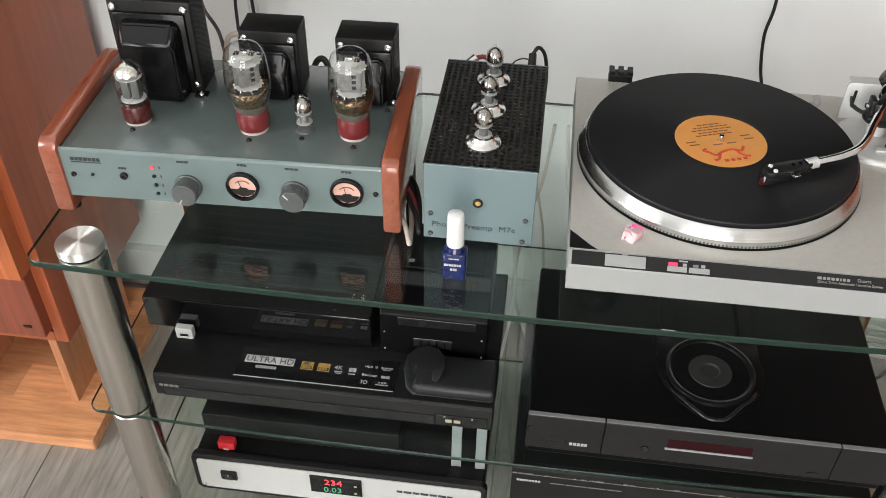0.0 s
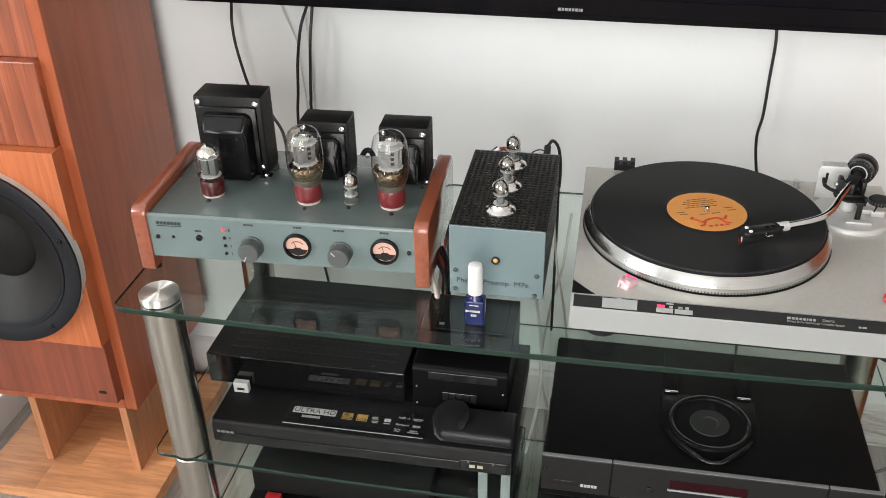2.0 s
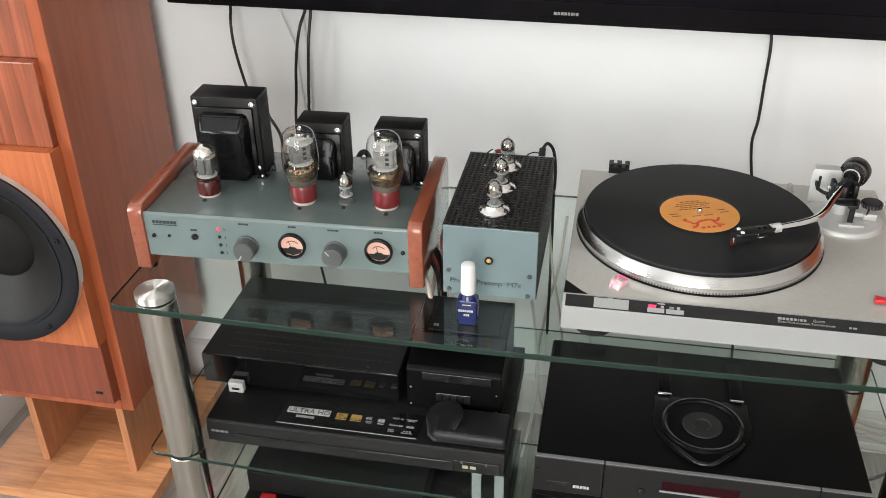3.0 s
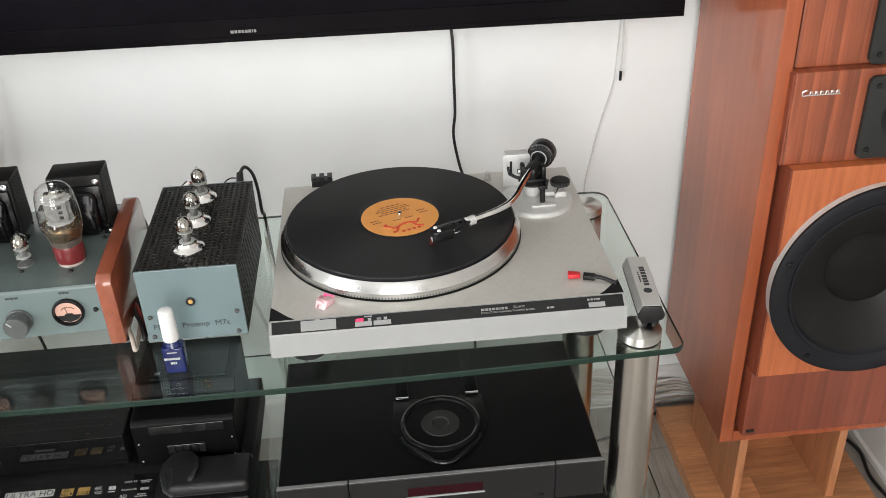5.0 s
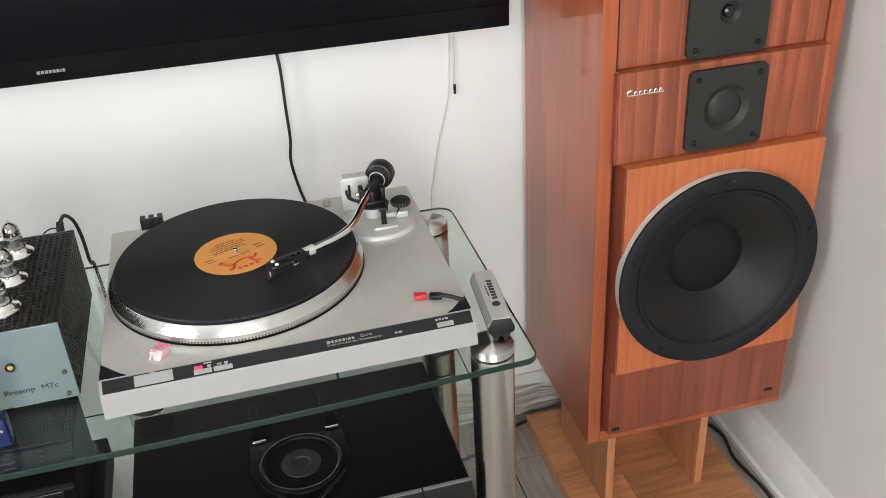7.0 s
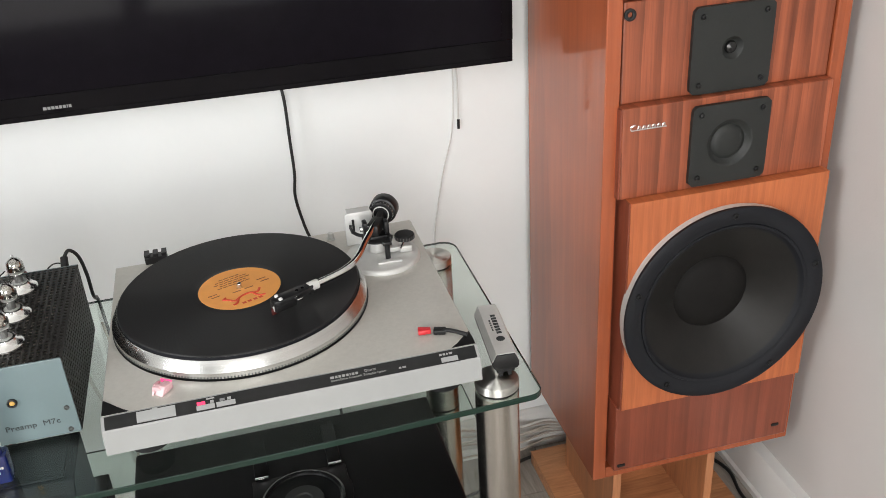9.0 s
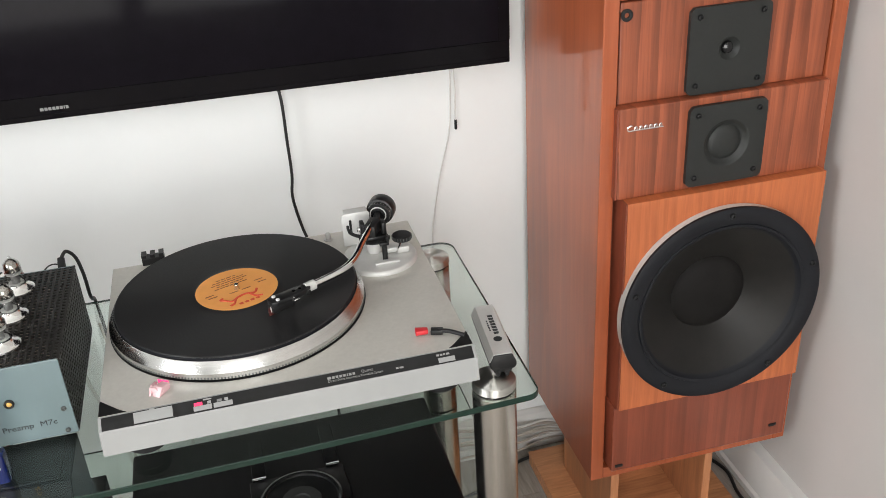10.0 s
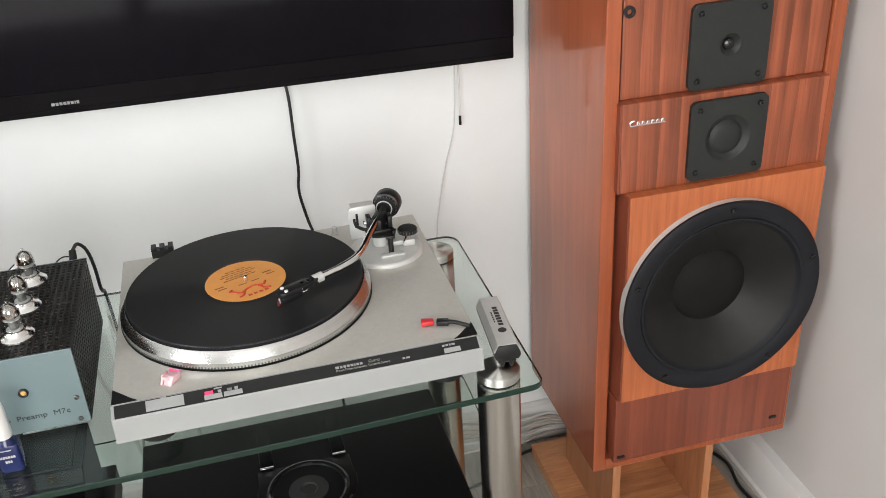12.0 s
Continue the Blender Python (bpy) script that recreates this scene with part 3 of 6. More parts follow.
def meter(parent, x, y, z, swing):
    bez = part("meter", round_front([(0.0155, 0.0), (0.0195, 0.0), (0.0195, 0.004), (0.0185, 0.0055), (0.0165, 0.0055), (0.0155, 0.003)], x, y, z, 40), BLACK_G, parent, "round black meter with a lit face")
    part("meter_face", round_front([(0, 0.0), (0.0157, 0.0), (0.0157, 0.0012), (0, 0.0012)], x, y, z, 36), METER, bez, "pale pink backlit face")
    arc = [(x + 0.0105 * math.sin(radians(a)), y - 0.0016, z - 0.003 + 0.0105 * math.cos(radians(a))) for a in range(-50, 51, 10)]
    part("scale_arc", sweep(arc, 0.0006, 6, 2), LABEL_BR, bez)
    part("mask", prism([(x - 0.0145, z - 0.0045), (x - 0.006, z - 0.0045), (x - 0.004, z - 0.002), (x + 0.004, z - 0.002), (x + 0.006, z - 0.0045), (x + 0.0145, z - 0.0045), (x + 0.011, z - 0.0105), (x, z - 0.0145), (x - 0.011, z - 0.0105)], y - 0.0026, y - 0.0014, "y"), BLACK_P, bez, smooth=False)
    nd = Matrix.Translation((x, y - 0.003, z - 0.006)) @ Matrix.Rotation(radians(swing), 4, "Y")
    part("needle", moved(box(-0.0003, 0.0003, -0.0003, 0.0003, 0, 0.015), nd), BLACK_P, bez, smooth=False)


def transformer(parent, x0, x1, y0, depth, z0, z1, bell):
    w, cx = x1 - x0, (x0 + x1) / 2
    t = part("transformer", box(x0, x1, y0, y0 + depth, z0, z1, 0.0025), CORE, parent, "black boxed transformer")
    bw = w * 0.37
    bx = cx
    bb = bmesh.new()
    ends = []
    for yy, side, drop in ((y0 + 0.001, 0.0, 0.0), (y0 - bell * 0.55, 0.001, 0.001), (y0 - bell, 0.004, 0.02)):
        ends.append([bb.verts.new((px, yy, pz)) for px, pz in ((bx - bw + side, z0 + 0.003), (bx + bw - side, z0 + 0.003), (bx + bw - side, z1 - 0.03 - drop), (bx + bw - side - 0.005, z1 - 0.021 - drop), (bx - bw + side + 0.005, z1 - 0.021 - drop), (bx - bw + side, z1 - 0.03 - drop))])
    for ra, rb in zip(ends, ends[1:]):
        for k in range(6):
            bb.faces.new((ra[k], ra[(k + 1) % 6], rb[(k + 1) % 6], rb[k]))
    bb.faces.new(ends[-1])
    bb.faces.new(ends[0][::-1])
    bmesh.ops.recalc_face_normals(bb, faces=bb.faces)
    bmesh.ops.bevel(bb, geom=[e for e in bb.edges if abs(e.verts[0].co.y - y0) > 0.002 or abs(e.verts[1].co.y - y0) > 0.002], offset=0.0022, segments=2, affect="EDGES")
    part("end_bell", bb, BELL, t, "smooth black bell cover")
    part("bell_flange", prism([(bx - bw - 0.006, z0 + 0.001), (bx + bw + 0.006, z0 + 0.001), (bx + bw + 0.006, z1 - 0.014), (bx - bw - 0.006, z1 - 0.014)], y0 - 0.005, y0 + 0.001, "y", 0.002), BELL, t)
    part("end_bell", box(x0 + 0.012, x1 - 0.012, y0 + depth - 0.001, y0 + depth + bell * 0.7, z0 + 0.004, z1 - 0.016, 0.008), BLACK_G, t)
    for sx in (x0 + 0.0075, x1 - 0.0075):
        for sz in (z0 + 0.013, z1 - 0.0085):
            part("bolt", screw_front(sx, y0 - 0.0002, sz, 0.0048), CHROME, t, "chrome bolt head")
    for sx in (x0 + 0.001, x1 - 0.001):
        foot = part("foot", box(sx - 0.008, sx + 0.008, y0 - 0.012, y0 + 0.002, z0, z0 + 0.0022, 0.0006), BLACK_G, t)
        part("bolt", screw_top(sx, y0 - 0.007, z0 + 0.0022, 0.0036), CHROME, foot)
    lams = [box(x1 - 0.0002, x1 + 0.0004, y0 + 0.006 + k * 0.003, y0 + 0.0075 + k * 0.003, z0 + 0.004, z1 - 0.004) for k in range(max(2, int((depth - 0.01) / 0.003)))]
    tagged(part("lamination_pack", join(*lams), BLACK_T, t, smooth=False), kind="stuff")


def shell(profile, wall=0.0007):
    """The profile of a bulb blown so thin that one skin stands for it."""
    return list(profile)


def power_tube(parent, x, y, z, turn):
    M = Matrix.Translation((x, y, z))
    t = part("power_tube", lathe([(0, 0.004), (0.0175, 0.004), (0.0185, 0.007), (0.0188, 0.024), (0.0178, 0.028), (0, 0.028)], 40, M), RED_B, parent, "large glass power valve in a red base")
    part("socket_ring", lathe([(0, 0), (0.0165, 0), (0.0165, 0.0045), (0, 0.0045)], 36, M), CERAMIC, t, "pale ceramic socket ring")
    part("collar", lathe([(0, 0.028), (0.0178, 0.028), (0.0198, 0.033), (0.0205, 0.037), (0.0195, 0.0375), (0, 0.0375)], 36, M), mat_collar, t, "grey-brown metal collar")
    prof = [(0.0203, 0.036), (0.0228, 0.042), (0.0252, 0.052), (0.026, 0.062), (0.0258, 0.073), (0.0248, 0.085), (0.0236, 0.0955), (0.0208, 0.1035), (0.0155, 0.1085), (0.008, 0.1112), (0.0, 0.1116)]
    g = part("glass_bulb", lathe(shell(prof), 40, M), BULB, t, "clear rounded glass bulb")
    g.visible_shadow = False
    skin = [(0.0196, 0.0378), (0.0212, 0.042), (0.0231, 0.05), (0.0238, 0.0545), (0.0232, 0.0585), (0.0222, 0.0545), (0.0205, 0.047), (0.018, 0.039)]
    flash = lathe(skin, 72, M)
    rng = random.Random(int(-x * 10000))
    for v in flash.verts:
        a = math.atan2(v.co.y - y, v.co.x - x)
        if v.co.z - z > 0.053:
            v.co.z -= 0.0045 * max(0.0, noise.noise(Vector((3 * math.cos(a), 3 * math.sin(a), x * 50)))) + 0.0015 * rng.random()
    part("getter_flash", flash, BROWNFLASH, t, "brown mirror-like getter flash")
    RT = M @ Matrix.Rotation(radians(turn), 4, "Z")
    plates = [moved(box(-0.0112, 0.0112, sy * 0.0062 - 0.0005, sy * 0.0062 + 0.0005, 0.061, 0.0885), RT) for sy in (-1, 1)]
    ends = [moved(box(sx * 0.0112 - 0.0005, sx * 0.0112 + 0.0005, -0.0062, 0.0062, 0.061, 0.0885), RT) for sx in (-1, 1)]
    fins = [moved(box(sx * 0.0135 - 0.0022, sx * 0.0135 + 0.0022, -0.0004, 0.0004, 0.062, 0.0875), RT) for sx in (-1, 1)]
    rods = [moved(disc(0.0009, rx, 0.0, 0.058, 0.091, 0.0001, 10), RT) for rx in (-0.006, 0.006)]
    anode = part("anode", join(*plates, *ends, *fins, *rods), PLATE, t, "grey anode box with square holes", smooth=False)
    for sy in (-1, 1):
        for hz in (0.0665, 0.0735, 0.0805):
            part("anode_hole", moved(box(0.0012, 0.0062, sy * 0.00685 - 0.0003, sy * 0.00685 + 0.0003, hz - 0.002, hz + 0.002), RT), BLACK_P, anode, smooth=False)

    def star(z0, z1, r, n):
        pts = [((r if k % 2 else r * 0.86) * math.cos(math.pi * k / n), (r if k % 2 else r * 0.86) * math.sin(math.pi * k / n)) for k in range(2 * n)]
        return moved(prism(pts, z0, z1, "z"), M)

    part("mica", join(star(0.0895, 0.0903, 0.0192, 14), star(0.0592, 0.0599, 0.0175, 14), star(0.0955, 0.0961, 0.0125, 11)), MICA, t, "white mica spacer", smooth=False)
    part("getter_cup", join(moved(box(-0.0038, 0.0038, -0.0025, 0.0025, 0.096, 0.102, 0.001), M), moved(box(-0.0115, -0.0055, -0.004, 0.004, 0.0975, 0.0985), M), moved(box(0.0055, 0.0115, -0.004, 0.004, 0.0975, 0.0985), M), moved(box(0.008, 0.0085, -0.002, 0.002, 0.09, 0.1005), M), moved(box(-0.0085, -0.008, -0.002, 0.002, 0.09, 0.1005), M)), GETTER, t)
    wires = [sweep([(x + 0.011 * math.cos(a), y + 0.011 * math.sin(a), z + 0.032), (x + 0.014 * math.cos(a + 0.5), y + 0.014 * math.sin(a + 0.5), z + 0.046), (x + 0.008 * math.cos(a), y + 0.008 * math.sin(a), z + 0.06)], 0.0008, 6, 4) for a in (0.3, 1.4, 2.6, 3.7, 4.9, 5.7)]
    part("lead_wires", join(*wires), GETTER, t)


def rectifier_tube(parent, x, y, z):
    M = Matrix.Translation((x, y, z))
    t = part("rectifier_tube", lathe([(0, 0.003), (0.0158, 0.003), (0.0165, 0.006), (0.0165, 0.0225), (0.0155, 0.0245), (0, 0.0245)], 36, M), MAROON, parent, "glass valve in a maroon base")
    part("socket_ring", lathe([(0, 0), (0.0155, 0), (0.0155, 0.0035), (0, 0.0035)], 32, M), CERAMIC, t)
    prof = [(0.0158, 0.0235), (0.0168, 0.027), (0.0175, 0.036), (0.0175, 0.058), (0.0168, 0.066), (0.0142, 0.0725), (0.008, 0.0765), (0, 0.078)]
    g = part("glass_bulb", lathe(shell(prof), 36, M), BULB, t, "clear glass bulb")
    g.visible_shadow = False
    part("anode", join(moved(box(-0.0105, -0.001, -0.006, 0.006, 0.031, 0.058, 0.0015), M), moved(box(0.001, 0.0105, -0.006, 0.006, 0.031, 0.058, 0.0015), M)), GREY_K, t)
    part("mica", join(lathe([(0, 0.0585), (0.0148, 0.0585), (0.0148, 0.0592), (0, 0.0592)], 14, M), lathe([(0, 0.03), (0.0148, 0.03), (0.0148, 0.0307), (0, 0.0307)], 14, M)), MICA, t)
    flash = lathe([(0.0163, 0.0642), (0.0156, 0.0668), (0.0132, 0.0716), (0.0076, 0.0752), (0, 0.0765), (0, 0.0758), (0.0072, 0.0745), (0.0126, 0.071), (0.015, 0.0665)], 40, M)
    for v in flash.verts:
        if v.co.z - z < 0.0672:
            v.co.z += 0.003 * noise.noise(Vector(((v.co.x - x) * 260, (v.co.y - y) * 260, 0.5)))
    part("getter_flash", flash, GETTER, t, "white-silver getter flash with a ragged edge")


def small_tube(parent, x, y, z, h=0.056, r=0.0112, dark=False):
    M = Matrix.Translation((x, y, z))
    t = part("small_tube", lathe([(0, 0), (r * 1.02, 0), (r * 1.02, 0.0012), (r * 0.9, 0.002), (0, 0.002)], 30, M), PLATE, parent, "small miniature glass valve")
    prof = [(r * 0.98, 0.003), (r, 0.006), (r, h * 0.70), (r * 0.9, h * 0.80), (r * 0.55, h * 0.88), (r * 0.22, h * 0.93), (r * 0.12, h * 0.99), (0, h)]
    g = part("glass_bulb", lathe(shell(prof, 0.0005), 28, M), BULB, t, "clear glass bulb with a pip")
    g.visible_shadow = False
    part("anode", lathe([(0, 0.012), (r * 0.5, 0.012), (r * 0.5, h * 0.5), (0, h * 0.5)], 14, M), PLATE, t)
    part("mica", join(lathe([(0, h * 0.5), (r * 0.92, h * 0.5), (r * 0.92, h * 0.515), (0, h * 0.515)], 14, M), lathe([(0, 0.0115), (r * 0.92, 0.0115), (r * 0.92, 0.0122), (0, 0.0122)], 14, M)), MICA, t)
    part("getter_flash", lathe([(r * 0.93, h * 0.58), (r * 0.93, h * 0.70), (r * 0.84, h * 0.79), (r * 0.48, h * 0.865), (r * 0.15, h * 0.91), (0, h * 0.91), (0, h * 0.905), (r * 0.44, h * 0.855), (r * 0.78, h * 0.78), (r * 0.86, h * 0.69), (r * 0.86, h * 0.58)], 24, M), GETTER_D, t, "mirror-like getter flash")
    return t


mat_collar = mat("collar_metal", (0.2, 0.18, 0.15), 0.4, metal=0.7, var=0.15)

amp = thing("tube_amplifier", -0.404, 0.17, 0.620, "grey-teal valve amplifier with cherry sides and three black transformers", "amplifier")
AX0, AX1, AF, AB, AZ0, AZ1 = -0.5885, -0.2165, 0.068, 0.283, 0.652, 0.7185
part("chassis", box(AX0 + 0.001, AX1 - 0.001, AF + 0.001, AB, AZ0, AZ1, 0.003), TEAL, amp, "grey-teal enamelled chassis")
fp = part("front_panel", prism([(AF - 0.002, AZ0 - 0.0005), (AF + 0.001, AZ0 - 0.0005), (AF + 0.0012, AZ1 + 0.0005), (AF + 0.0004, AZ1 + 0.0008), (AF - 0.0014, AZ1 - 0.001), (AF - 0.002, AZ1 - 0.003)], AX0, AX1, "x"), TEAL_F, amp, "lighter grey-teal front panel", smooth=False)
YF = AF - 0.0022


def amp_side(x0, x1):
    y0, y1, z0, z1 = 0.0615, 0.292, 0.629, 0.7295
    out = [(y0 + 0.001, z0), (y1, z0), (y1, z1 - 0.02)]
    out += [(y1 - 0.02 + 0.02 * math.cos(radians(a)), z1 - 0.02 + 0.02 * math.sin(radians(a))) for a in (20, 45, 70, 90)]
    out += [(y0 + 0.012, z1), (y0 + 0.003, z1 - 0.004), (y0, z1 - 0.011)]
    sp = part("side_panel", prism(out, x0, x1, "x", 0.0035), CHERRY, amp, "cherry wood side board with rounded edges")
    for fy in (0.085, 0.265):
        part("rubber_foot", disc(0.008, (x0 + x1) / 2, fy, 0.620, 0.6295), BLACK_P, sp)


amp_side(-0.6105, -0.5886)
amp_side(-0.2164, -0.1955)
knob(amp, -0.442, YF, 0.677, -150)
knob(amp, -0.317, YF, 0.678, -40)
meter(amp, -0.3775, YF, 0.683, -18)
meter(amp, -0.2565, YF, 0.684, -12)
for sx in (-0.5775, -0.2235):
    part("screw", screw_front(sx, YF, 0.6835, 0.0032), BLACK_P, amp)
part("indicator", screw_front(-0.555, YF, 0.6845, 0.0022), BLACK_P, amp)
part("jack_socket", round_front([(0, 0.001), (0.0018, 0.001), (0.0018, 0.003), (0.0045, 0.003), (0.0045, 0)], -0.517, YF, 0.686, 20), BLACK_P, amp, "dark headphone jack")
for k in range(4):
    led = part("source_led", screw_front(-0.481, YF, 0.7005 - 0.0125 * k, 0.0024), LED_RED if k == 0 else BLACK_P, amp, "lit red led" if k == 0 else "")
part("badge", bars_front(-0.5765, YF, 0.7035, (0.0042, 0.0036, 0.004, 0.0044, 0.0038, 0.0036, 0.004), 0.0042, 0.0012), INK_DARK, amp, smooth=False)
part("badge", box(-0.5765, -0.541, YF - 0.0005, YF, 0.7008, 0.7018), INK_DARK, amp, smooth=False)
for bx, bw, bz in ((-0.451, 0.014, 0.7095), (-0.381, 0.011, 0.7105), (-0.326, 0.016, 0.7095), (-0.262, 0.012, 0.7105), (-0.522, 0.009, 0.695)):
    part("legend", bars_front(bx, YF, bz, (bw * 0.3, bw * 0.25, bw * 0.3), 0.0024, 0.0008), INK_DARK, amp, smooth=False)
for k in range(4):
    part("legend", box(-0.4735, -0.4725, YF - 0.0005, YF, 0.6985 - 0.0125 * k, 0.7022 - 0.0125 * k), INK_DARK, amp, smooth=False)
transformer(amp, -0.556, -0.4565, 0.2, 0.05, AZ1, 0.8385, 0.03)
transformer(amp, -0.406, -0.335, 0.208, 0.047, AZ1, 0.803, 0.02)
transformer(amp, -0.29, -0.2195, 0.208, 0.047, AZ1, 0.8005, 0.02)
power_tube(amp, -0.376, 0.131, AZ1, 42)
power_tube(amp, -0.2575, 0.131, AZ1, 6)
rectifier_tube(amp, -0.5165, 0.134, AZ1)
small_tube(amp, -0.316, 0.134, AZ1, 0.0485, 0.0104)
for sx, sy in ((-0.516, 0.111), (-0.376, 0.105), (-0.3165, 0.115), (-0.254, 0.105), (-0.56, 0.19), (-0.226, 0.185), (-0.424, 0.248), (-0.305, 0.245)):
    part("chassis_screw", screw_top(sx, sy, AZ1, 0.0033), BLACK_P, amp)
part("speaker_terminal", join(*[disc(0.006, -0.51 + 0.035 * k, 0.288, 0.68, 0.692) for k in range(8)]), BLACK_P, amp)
amp.rotation_euler = (0, 0, radians(1.9))

# ---- phono preamp ----
pre = thing("phono_preamp", -0.1025, 0.19, 0.620, "blue-grey phono preamp with a black perforated cover and three valves", "preamplifier")
PX0, PX1, PY0, PY1, PZ0, PZ1 = -0.165, -0.040, 0.0755, 0.304, 0.6265, 0.7315
part("front_plate", box(PX0 - 0.0005, PX1 + 0.0005, PY0 - 0.003, PY0, PZ0, PZ1, 0.0008), BLUEGREY, pre, "blue-grey front plate", smooth=False)
part("inner_box", box(PX0 + 0.004, PX1 - 0.004, PY0 + 0.001, PY1 - 0.003, PZ0 + 0.003, PZ1 - 0.03, 0.001), GREY_K, pre, smooth=False)
part("base_tray", box(PX0, PX1, PY0, PY1, PZ0, PZ0 + 0.0028, 0.0005), BLUEGREY, pre, smooth=False)
grid = []
step = 0.0074
nx, ny, nz = round((PX1 - PX0) / step), round((PY1 - PY0) / step), round((PZ1 - PZ0) / step)
for k in range(nx + 1):
    x = PX0 + (PX1 - PX0) * k / nx
    grid.append(box(x - 0.0016, x + 0.0016, PY0, PY1, PZ1 - 0.0026, PZ1 - 0.0012))
for k in range(ny + 1):
    y = PY0 + (PY1 - PY0) * k / ny
    grid.append(box(PX0 - 0.0007, PX1 + 0.0007, y - 0.0016, y + 0.0016, PZ1 - 0.00255, PZ1 - 0.0013))
    for x in (PX0, PX1):
        grid.append(box(x - 0.0007, x + 0.0007, y - 0.0013, y + 0.0013, PZ0 + 0.002, PZ1 - 0.0013))
for k in range(nz + 1):
    z = PZ0 + (PZ1 - 0.0012 - PZ0) * k / nz
    for x in (PX0, PX1):
        grid.append(box(x - 0.00075, x + 0.00075, PY0, PY1, max(z - 0.0014, PZ0), min(z + 0.0014, PZ1 - 0.0013)))
tagged(part("perforated_cover", join(*grid), COVER, pre, "black perforated sheet cover", smooth=False), kind="stuff")
part("back_plate", box(PX0, PX1, PY1 - 0.001, PY1 + 0.001, PZ0, PZ1 - 0.001), BLUEGREY, pre, smooth=False)
YP = PY0 - 0.0031
lens_ = part("led_bezel", round_front([(0.0034, 0), (0.0058, 0), (0.0058, 0.0022), (0.0046, 0.003), (0.0034, 0.002)], -0.1035, YP, 0.6835, 24), BLACK_P, pre)
part("led_lens", round_front([(0, 0), (0.0036, 0), (0.003, 0.0018), (0.0016, 0.003), (0, 0.0032)], -0.1035, YP, 0.6835, 18), LED_AMBER, lens_, "lit amber led")
for sx, sz in ((-0.1575, 0.6635), (-0.0485, 0.6635), (-0.1575, 0.6335), (-0.0505, 0.6325)):
    part("screw", screw_front(sx, YP, sz, 0.0032), GREY_K, pre)
part("lettering", lettering("Phono  Preamp  M7c", 0.0112, Matrix.Translation((-0.1565, YP - 0.0002, 0.6445)) @ Matrix.Rotation(radians(90), 4, "X") @ Matrix.Diagonal((1.02, 0.92, 1, 1))), INK_DARK, pre, "dark printed lettering", smooth=False)
for ty in (0.123, 0.191, 0.259):
    M = Matrix.Translation((-0.1045, ty, PZ1 - 0.0012))
    tub = small_tube(pre, -0.1045, ty, PZ1 - 0.001, 0.051, 0.0108)
    part("valve_ring", lathe([(0.0114, 0), (0.0198, 0), (0.0208, 0.001), (0.0206, 0.003), (0.0186, 0.0052), (0.0172, 0.0058), (0.0142, 0.0098), (0.0132, 0.0118), (0.0116, 0.0118), (0.0112, 0.010)], 40, M), RINGS, tub, "polished aluminium ring")
chips = random.Random(7)
bits = []
for k in range(70):
    cx, cy, q = chips.gauss(-0.1, 0.02), chips.uniform(PY0 + 0.02, PY1 - 0.02), chips.uniform(0.0015, 0.004)
    bits.append(box(cx - q, cx + q * chips.uniform(0.6, 1.6), cy - q, cy + q, PZ1 - 0.031, PZ1 - chips.uniform(0.006, 0.018)))
tagged(part("circuitry", join(*bits), CERAMIC, pre, "pale electronic parts under the cover", smooth=False), kind="stuff")
for fx in (-0.152, -0.053):
    for fy in (0.09, 0.29):
        part("rubber_foot", disc(0.007, fx, fy, 0.620, 0.6268), BLACK_P, pre)
plug = part("cable_plug", sweep([(-0.0605, 0.306, 0.703), (-0.06, 0.322, 0.716), (-0.06, 0.336, 0.729)], (0.0065, 0.005), 14, 4), BLACK_P, pre, "black plug with a chrome sleeve")
part("sleeve", sweep([(-0.0605, 0.303, 0.699), (-0.0603, 0.311, 0.707)], 0.0072, 14, 3), CHROME, plug)
plug = part("cable_plug", sweep([(-0.143, 0.304, 0.704), (-0.142, 0.317, 0.717), (-0.134, 0.326, 0.7225)], 0.0065, 14, 4), CHROME, pre, "chrome plug on a red cable")

# ---- bottle of stylus cleaner ----
bottle = thing("bottle", -0.1225, 0.02, 0.620, "small blue glass bottle with a white cap on the glass shelf", "bottle")
part("bottle_body", join(prism(rounded(-0.136, -0.109, 0.0095, 0.0305, (0.005,) * 4, 4), 0.6202, 0.6575, "z", 0.002), lathe([(0.0105, 0.656), (0.0095, 0.661), (0.0072, 0.664), (0.007, 0.668), (0, 0.668)], 24, Matrix.Translation((-0.1225, 0.02, 0)))), BLUE_G, bottle, "deep blue bottle body")
part("cap", lathe([(0, 0.6655), (0.0094, 0.6655), (0.0098, 0.667), (0.0092, 0.703), (0.0086, 0.7075), (0.0062, 0.709), (0, 0.7092)], 28, Matrix.Translation((-0.1225, 0.02, 0))), WHITE_P, bottle, "tall white plastic cap")
part("label_print", join(bars_front(-0.1285, 0.0093, 0.6515, (0.005, 0.006), 0.0012, 0.0008), bars_front(-0.1335, 0.0093, 0.6415, (0.003, 0.0012, 0.0022, 0.002, 0.0024, 0.0018, 0.0022), 0.003, 0.0007), bars_front(-0.1265, 0.0093, 0.635, (0.0022, 0.0022, 0.0014), 0.0032, 0.0007)), INK, bottle, "white print", smooth=False)

